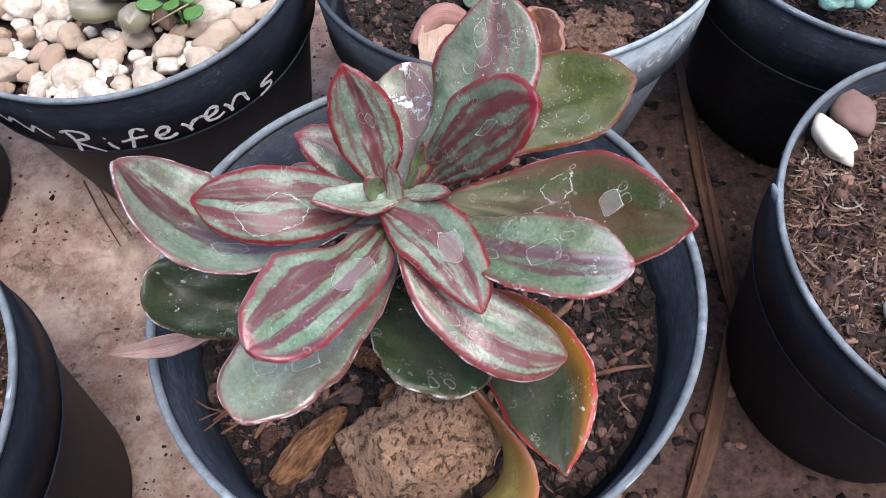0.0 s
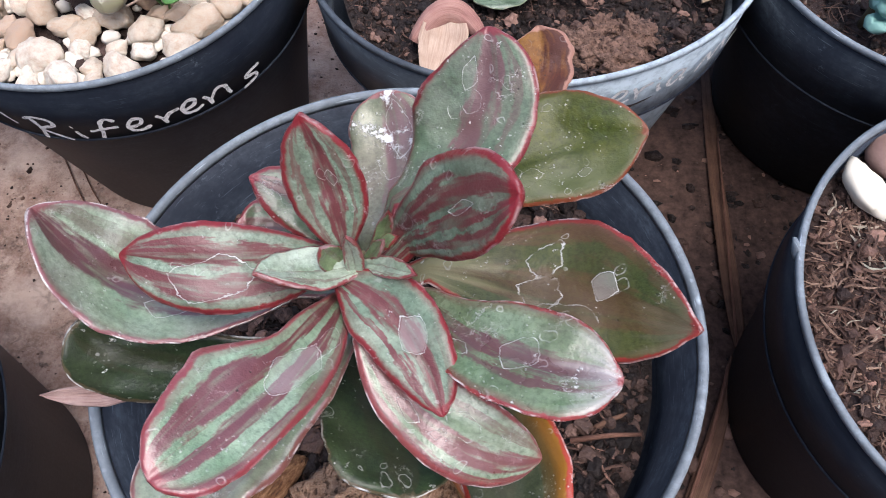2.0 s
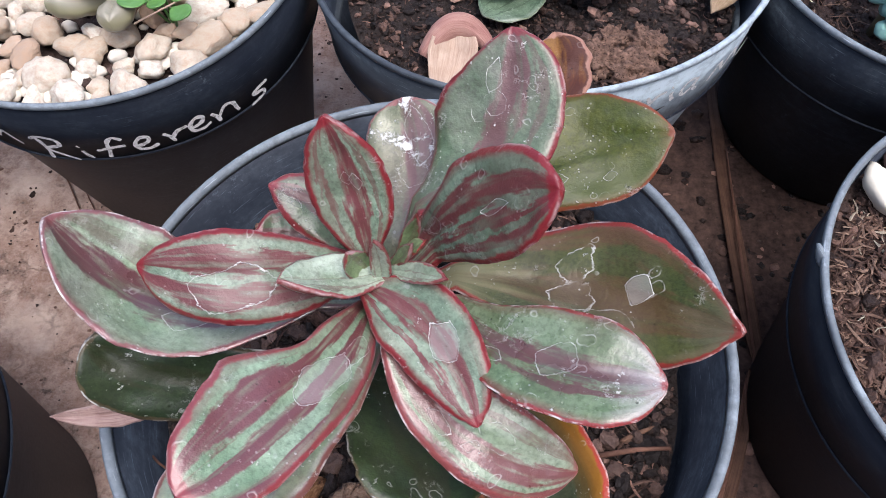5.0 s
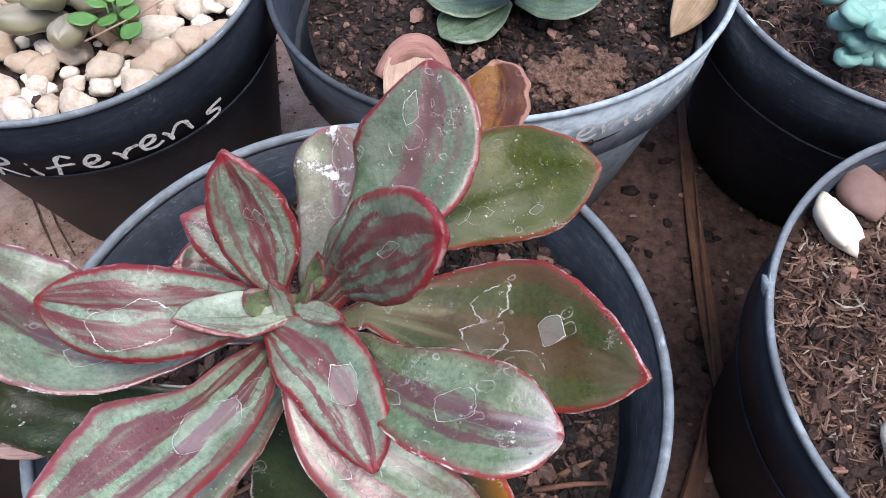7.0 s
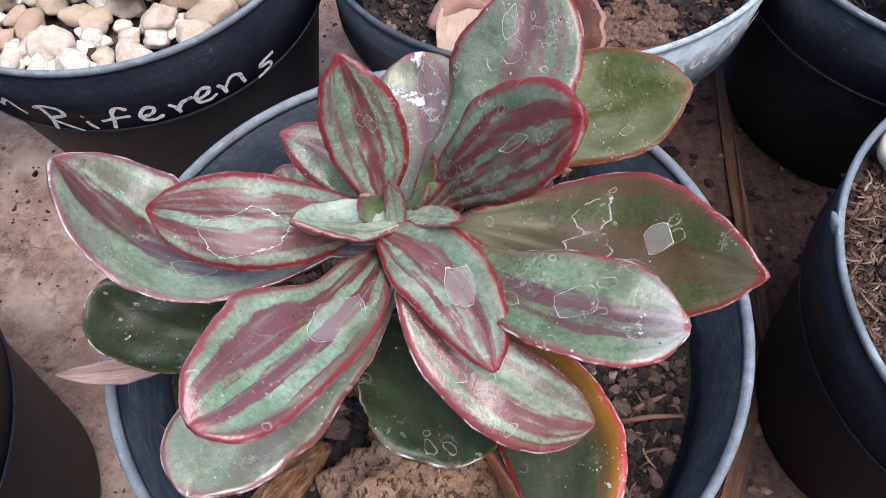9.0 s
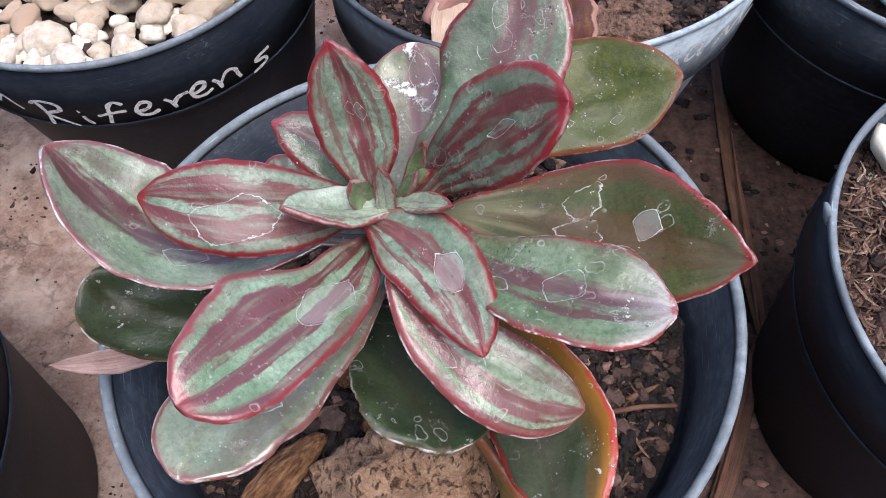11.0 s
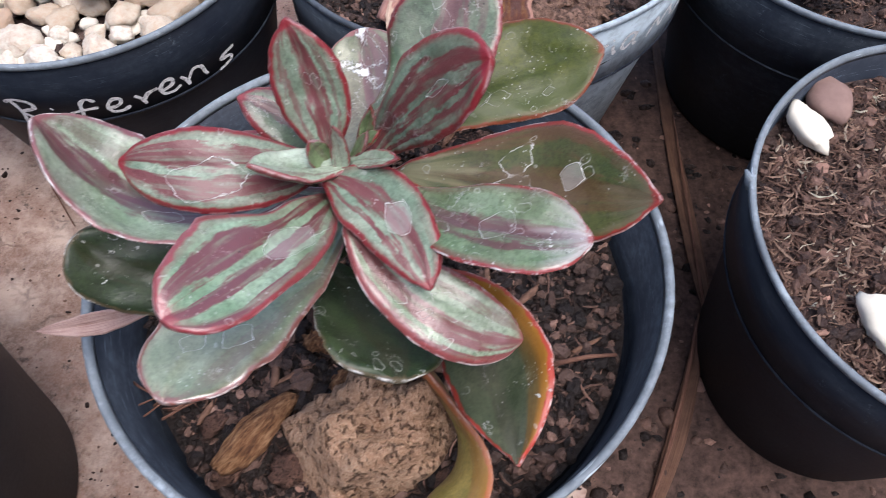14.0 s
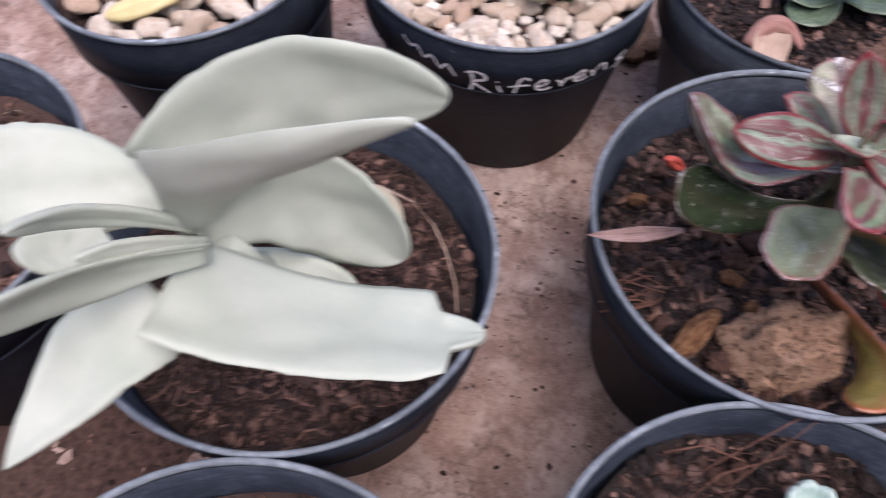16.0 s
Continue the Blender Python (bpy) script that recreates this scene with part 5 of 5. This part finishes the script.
teal = thing("teal_succulent", (0.152, 0.145, 0.085), "teal succulent with stacked plump leaves", "succulent")
rng = random.Random(8)
for n in range(26):
    a = rng.uniform(0, 6.28)
    c = Vector((154 + rng.uniform(-9, 12), 147 + rng.uniform(-14, 18), rng.uniform(96, 112)))
    u, sd = Vector((math.cos(a), math.sin(a), 0.2)), Vector((-math.sin(a), math.cos(a), 0.1))
    leaf(teal, TEAL, tuple(c - u * 5), tuple(c + u * 5), tuple(c + sd * 4.6), tuple(c - sd * 4.6), seed=110 + n, thick=4, ns=12, nv=8, mucro=0, w0=0.5, k=2.6)
stalk(teal, [(154, 147, 84), (154, 147, 104)], 3, 2, STEM)
for n, (x, y) in enumerate([(3, -99), (31, -97)]):
    ros = thing("pale_rosette", (x / 1000, y / 1000, 0.1), "tiny pale blue-green succulent rosette in fibrous soil", "succulent", "tiny rosettes")
    for j in range(7):
        a = radians(j * 51 + n * 20)
        c = Vector((x, y, 108))
        u, sd = Vector((math.cos(a), math.sin(a), 0)), Vector((-math.sin(a), math.cos(a), 0))
        leaf(ros, PALE_TEAL, tuple(c + u), tuple(c + u * 7.5 + Vector((0, 0, 11))), tuple(c + u * 5.5 + sd * 4 + Vector((0, 0, 7))), tuple(c + u * 5.5 - sd * 4 + Vector((0, 0, 7))), seed=150 + n * 10 + j, thick=2.6, ns=14, nv=8, k=2.4)
    stalk(ros, [(x, y, 98), (x, y, 110)], 2, 2, PALE_TEAL)
yleaf = thing("fallen_leaf", (-0.273, 0.053, 0.12), "yellowish fallen succulent leaf lying on pebbles", "leaf")
leaf(yleaf, YELLOW_LEAF, (-258, 68, 132), (-288, 42, 130), (-277, 59, 132), (-268, 49, 131), seed=170, thick=4, k=2.4)

# ---- ground litter ----
palm = thing("dry_palm_strip", (0.124, 0.1, 0.0), "brown dry palm leaf strip lying on the concrete", "dry leaf", "palm strips")
leaf(palm, DRY_PALM, (122, 205, 3), (128.5, 17, 9), (121.8, 70, 6), (129.4, 70, 6), name="strip", seed=180, thick=1.6, cup=0.15, k=1.3, blunt=0.9, w0=0.5, mucro=0)
leaf(palm, TWIG, (125.4, 150, 4.6), (126.6, -2, 5), (124.4, 60, 8.4), (125.6, 60, 8.4), name="torn_fibre", label="loose torn fibre", seed=182, thick=0.7, cup=0.0, k=1.3, blunt=0.9, w0=0.6, mucro=0)
palm = thing("dry_palm_strip", (0.105, -0.01, 0.0), "broad brown dry palm strip lying on concrete", "dry leaf", "palm strips")
leaf(palm, DRY_PALM, (124, 40, 7), (84, -62, 3), (104, -12.5, 4), (111, -15.4, 4), name="strip", seed=181, thick=1.6, cup=0.15, k=1.3, blunt=0.8, w0=0.4, mucro=0)
leaf(palm, TWIG, (121, 36, 8.4), (88, -52, 5), (106, -10, 5.8), (107.6, -11, 5.8), name="torn_fibre", label="loose torn fibre", seed=183, thick=0.8, cup=0.0, k=1.3, blunt=0.9, w0=0.6, mucro=0)
stone("clod", (-52, 212, 5), (16, 26, 8), (0, 0, 20), 33, ROCK, "pale brown clod lying between pots", "clod", rough=0.4)


def twig(pts, r, label, material=TWIG):
    ob = thing("twig", tuple(v / 1000 for v in pts[0]), label, "twig", "dry twigs")
    stalk(ob, pts, r, r * 0.6, material, "twig_stem")


twig([(-28, -92, 108), (-12, -80, 114), (6, -67, 126)], 0.35, "thin brown dry twig leaning on the pot rim")
twig([(-20, -96, 107), (-8, -84, 113), (4, -72, 121)], 0.3, "thin brown dry twig leaning on the pot rim")
twig([(-34, -104, 107), (-22, -92, 110), (-2, -82, 110)], 0.4, "thin bent brown twig lying on soil")
twig([(-40, -88, 107), (-28, -84, 110), (-14, -86, 108)], 0.5, "grey-brown bent twig lying on soil")
twig([(-176, -8, 106), (-168, -5, 109), (-157, -6, 110), (-143, -10, 109), (-133, -18, 108), (-126, -28, 107), (-120, -40, 106), (-117, -51, 104)], 0.5, "pale curved dry stalk over the coir soil", TAN_LEAF)
twig([(46, -20, 103), (56, -18, 105), (64, -17, 104.5)], 0.8, "brown splinter lying on dark soil")

twig([(-189, 116, 1), (-176, 98, 2), (-160, 78, 1.2)], 0.45, "thin dark dry stalk lying on the concrete")
twig([(-181, 114, 1), (-168, 97, 1.6), (-156, 84, 1)], 0.35, "thin dark dry stalk lying on the concrete")
tuft = thing("root_tuft", (-0.056, -0.029, 0.1), "tangle of dry brown roots on the potting soil", "roots")
rng = random.Random(91)
for n in range(16):
    x, y, a, ln = -57 + rng.uniform(-6, 8), -29 + rng.uniform(-9, 8), rng.uniform(-0.7, 0.9), rng.uniform(8, 17)
    stalk(tuft, [(x + ln * (q - 0.5) * math.cos(a), y + ln * (q - 0.5) * math.sin(a) + rng.uniform(-1, 1), 102.5 + rng.uniform(-0.8, 1.2) + 2.5 * q) for q in (0, 0.33, 0.66, 1)], rng.uniform(0.25, 0.5), 0.2, TWIG, "root")

# spilled soil and dirt on the floor, darkened to paint in shade between pots
SPILL_SHADE = stony("shaded_spilled_soil", (0.018, 0.010, 0.007), (0.10, 0.059, 0.046), 260, False, 0.0)


def spill_shade_bias(x, y):
    b = 0.0
    # right gap: soil cover, its dark colour also carries the shade there
    if x > 0.06:
        b += 1.7 * min(1.0, (x - 0.06) / 0.03) * min(1.0, max(0.0, (y + 0.105) / 0.04))
    if y > 0.17:
        b += 0.35 * min(1.0, (y - 0.17) / 0.04)
    # left corner: the dark sheet stands in for shade between the pots
    if x < -0.19 and y < -0.06:
        b += 1.2 * min(1.0, (-0.19 - x) / 0.03) * min(1.0, (-0.06 - y) / 0.03)
    b += 1.1 * math.exp(-((x + 0.128) ** 2 + (y - 0.052) ** 2) / 0.0004)
    return b


soup = Soup()
nx, ny, x0, y0, cell = 230, 190, -0.36, -0.21, 0.0029
zs = np.zeros((nx, ny))
for i in range(nx):
    for j in range(ny):
        x, y = x0 + i * cell, y0 + j * cell
        n = noise.noise((x * 22, y * 22, 4.4)) * 0.8 + 0.5 * noise.noise((x * 75, y * 75, 1.4)) + 0.35 * noise.noise((x * 260, y * 260, 2.2)) + spill_shade_bias(x, y) - (0.66 if x > 0.06 else 1.05)
        zs[i, j] = 0.0016 * min(n, 0.9) + 0.0004
keep = {}
vs, fs = [], []


def spill_vertex(i, j):
    if (i, j) not in keep:
        keep[i, j] = len(vs)
        vs.append((x0 + i * cell, y0 + j * cell, max(zs[i, j], -0.0012)))
    return keep[i, j]


for i in range(nx - 1):
    for j in range(ny - 1):
        if max(zs[i, j], zs[i + 1, j], zs[i, j + 1], zs[i + 1, j + 1]) > 0:
            fs.append((spill_vertex(i, j), spill_vertex(i + 1, j), spill_vertex(i + 1, j + 1), spill_vertex(i, j + 1)))
soup.add(vs, fs, 0)
rng = random.Random(77)
iv, jf = ICO[1]
for nth in range(46000):
    x, y = (rng.uniform(-0.36, 0.28), rng.uniform(-0.2, 0.33)) if nth < 26000 else (rng.uniform(0.06, 0.17), rng.uniform(-0.1, 0.26))
    k = noise.noise((x * 22, y * 22, 4.4)) + 0.4 * noise.noise((x * 75, y * 75, 1.4)) + spill_shade_bias(x, y) * 1.2 - 0.15
    if rng.random() > max(0.10, k):
        continue
    r = (0.0006 if x > 0.06 else 0.00042) * math.exp(rng.gauss(0.1, 0.5))
    sc = np.array([rng.uniform(0.6, 1.8), rng.uniform(0.6, 1.4), rng.uniform(0.4, 0.9)]) * r
    jig = 1 + np.array([rng.uniform(-0.3, 0.3) for _ in range(12)])[:, None]
    soup.add(iv * jig * sc + (x, y, r * 0.4), jf, rng.choice((1, 2, 2)) if x > 0.06 else 1)
dirt = new("loose_dirt", soup.mesh("loose_dirt", [SPILL_SHADE, COIR, SOIL], True))
tagged(dirt, "dark brown soil spilled between pots, with shade painted in", "dirt", kind="stuff")
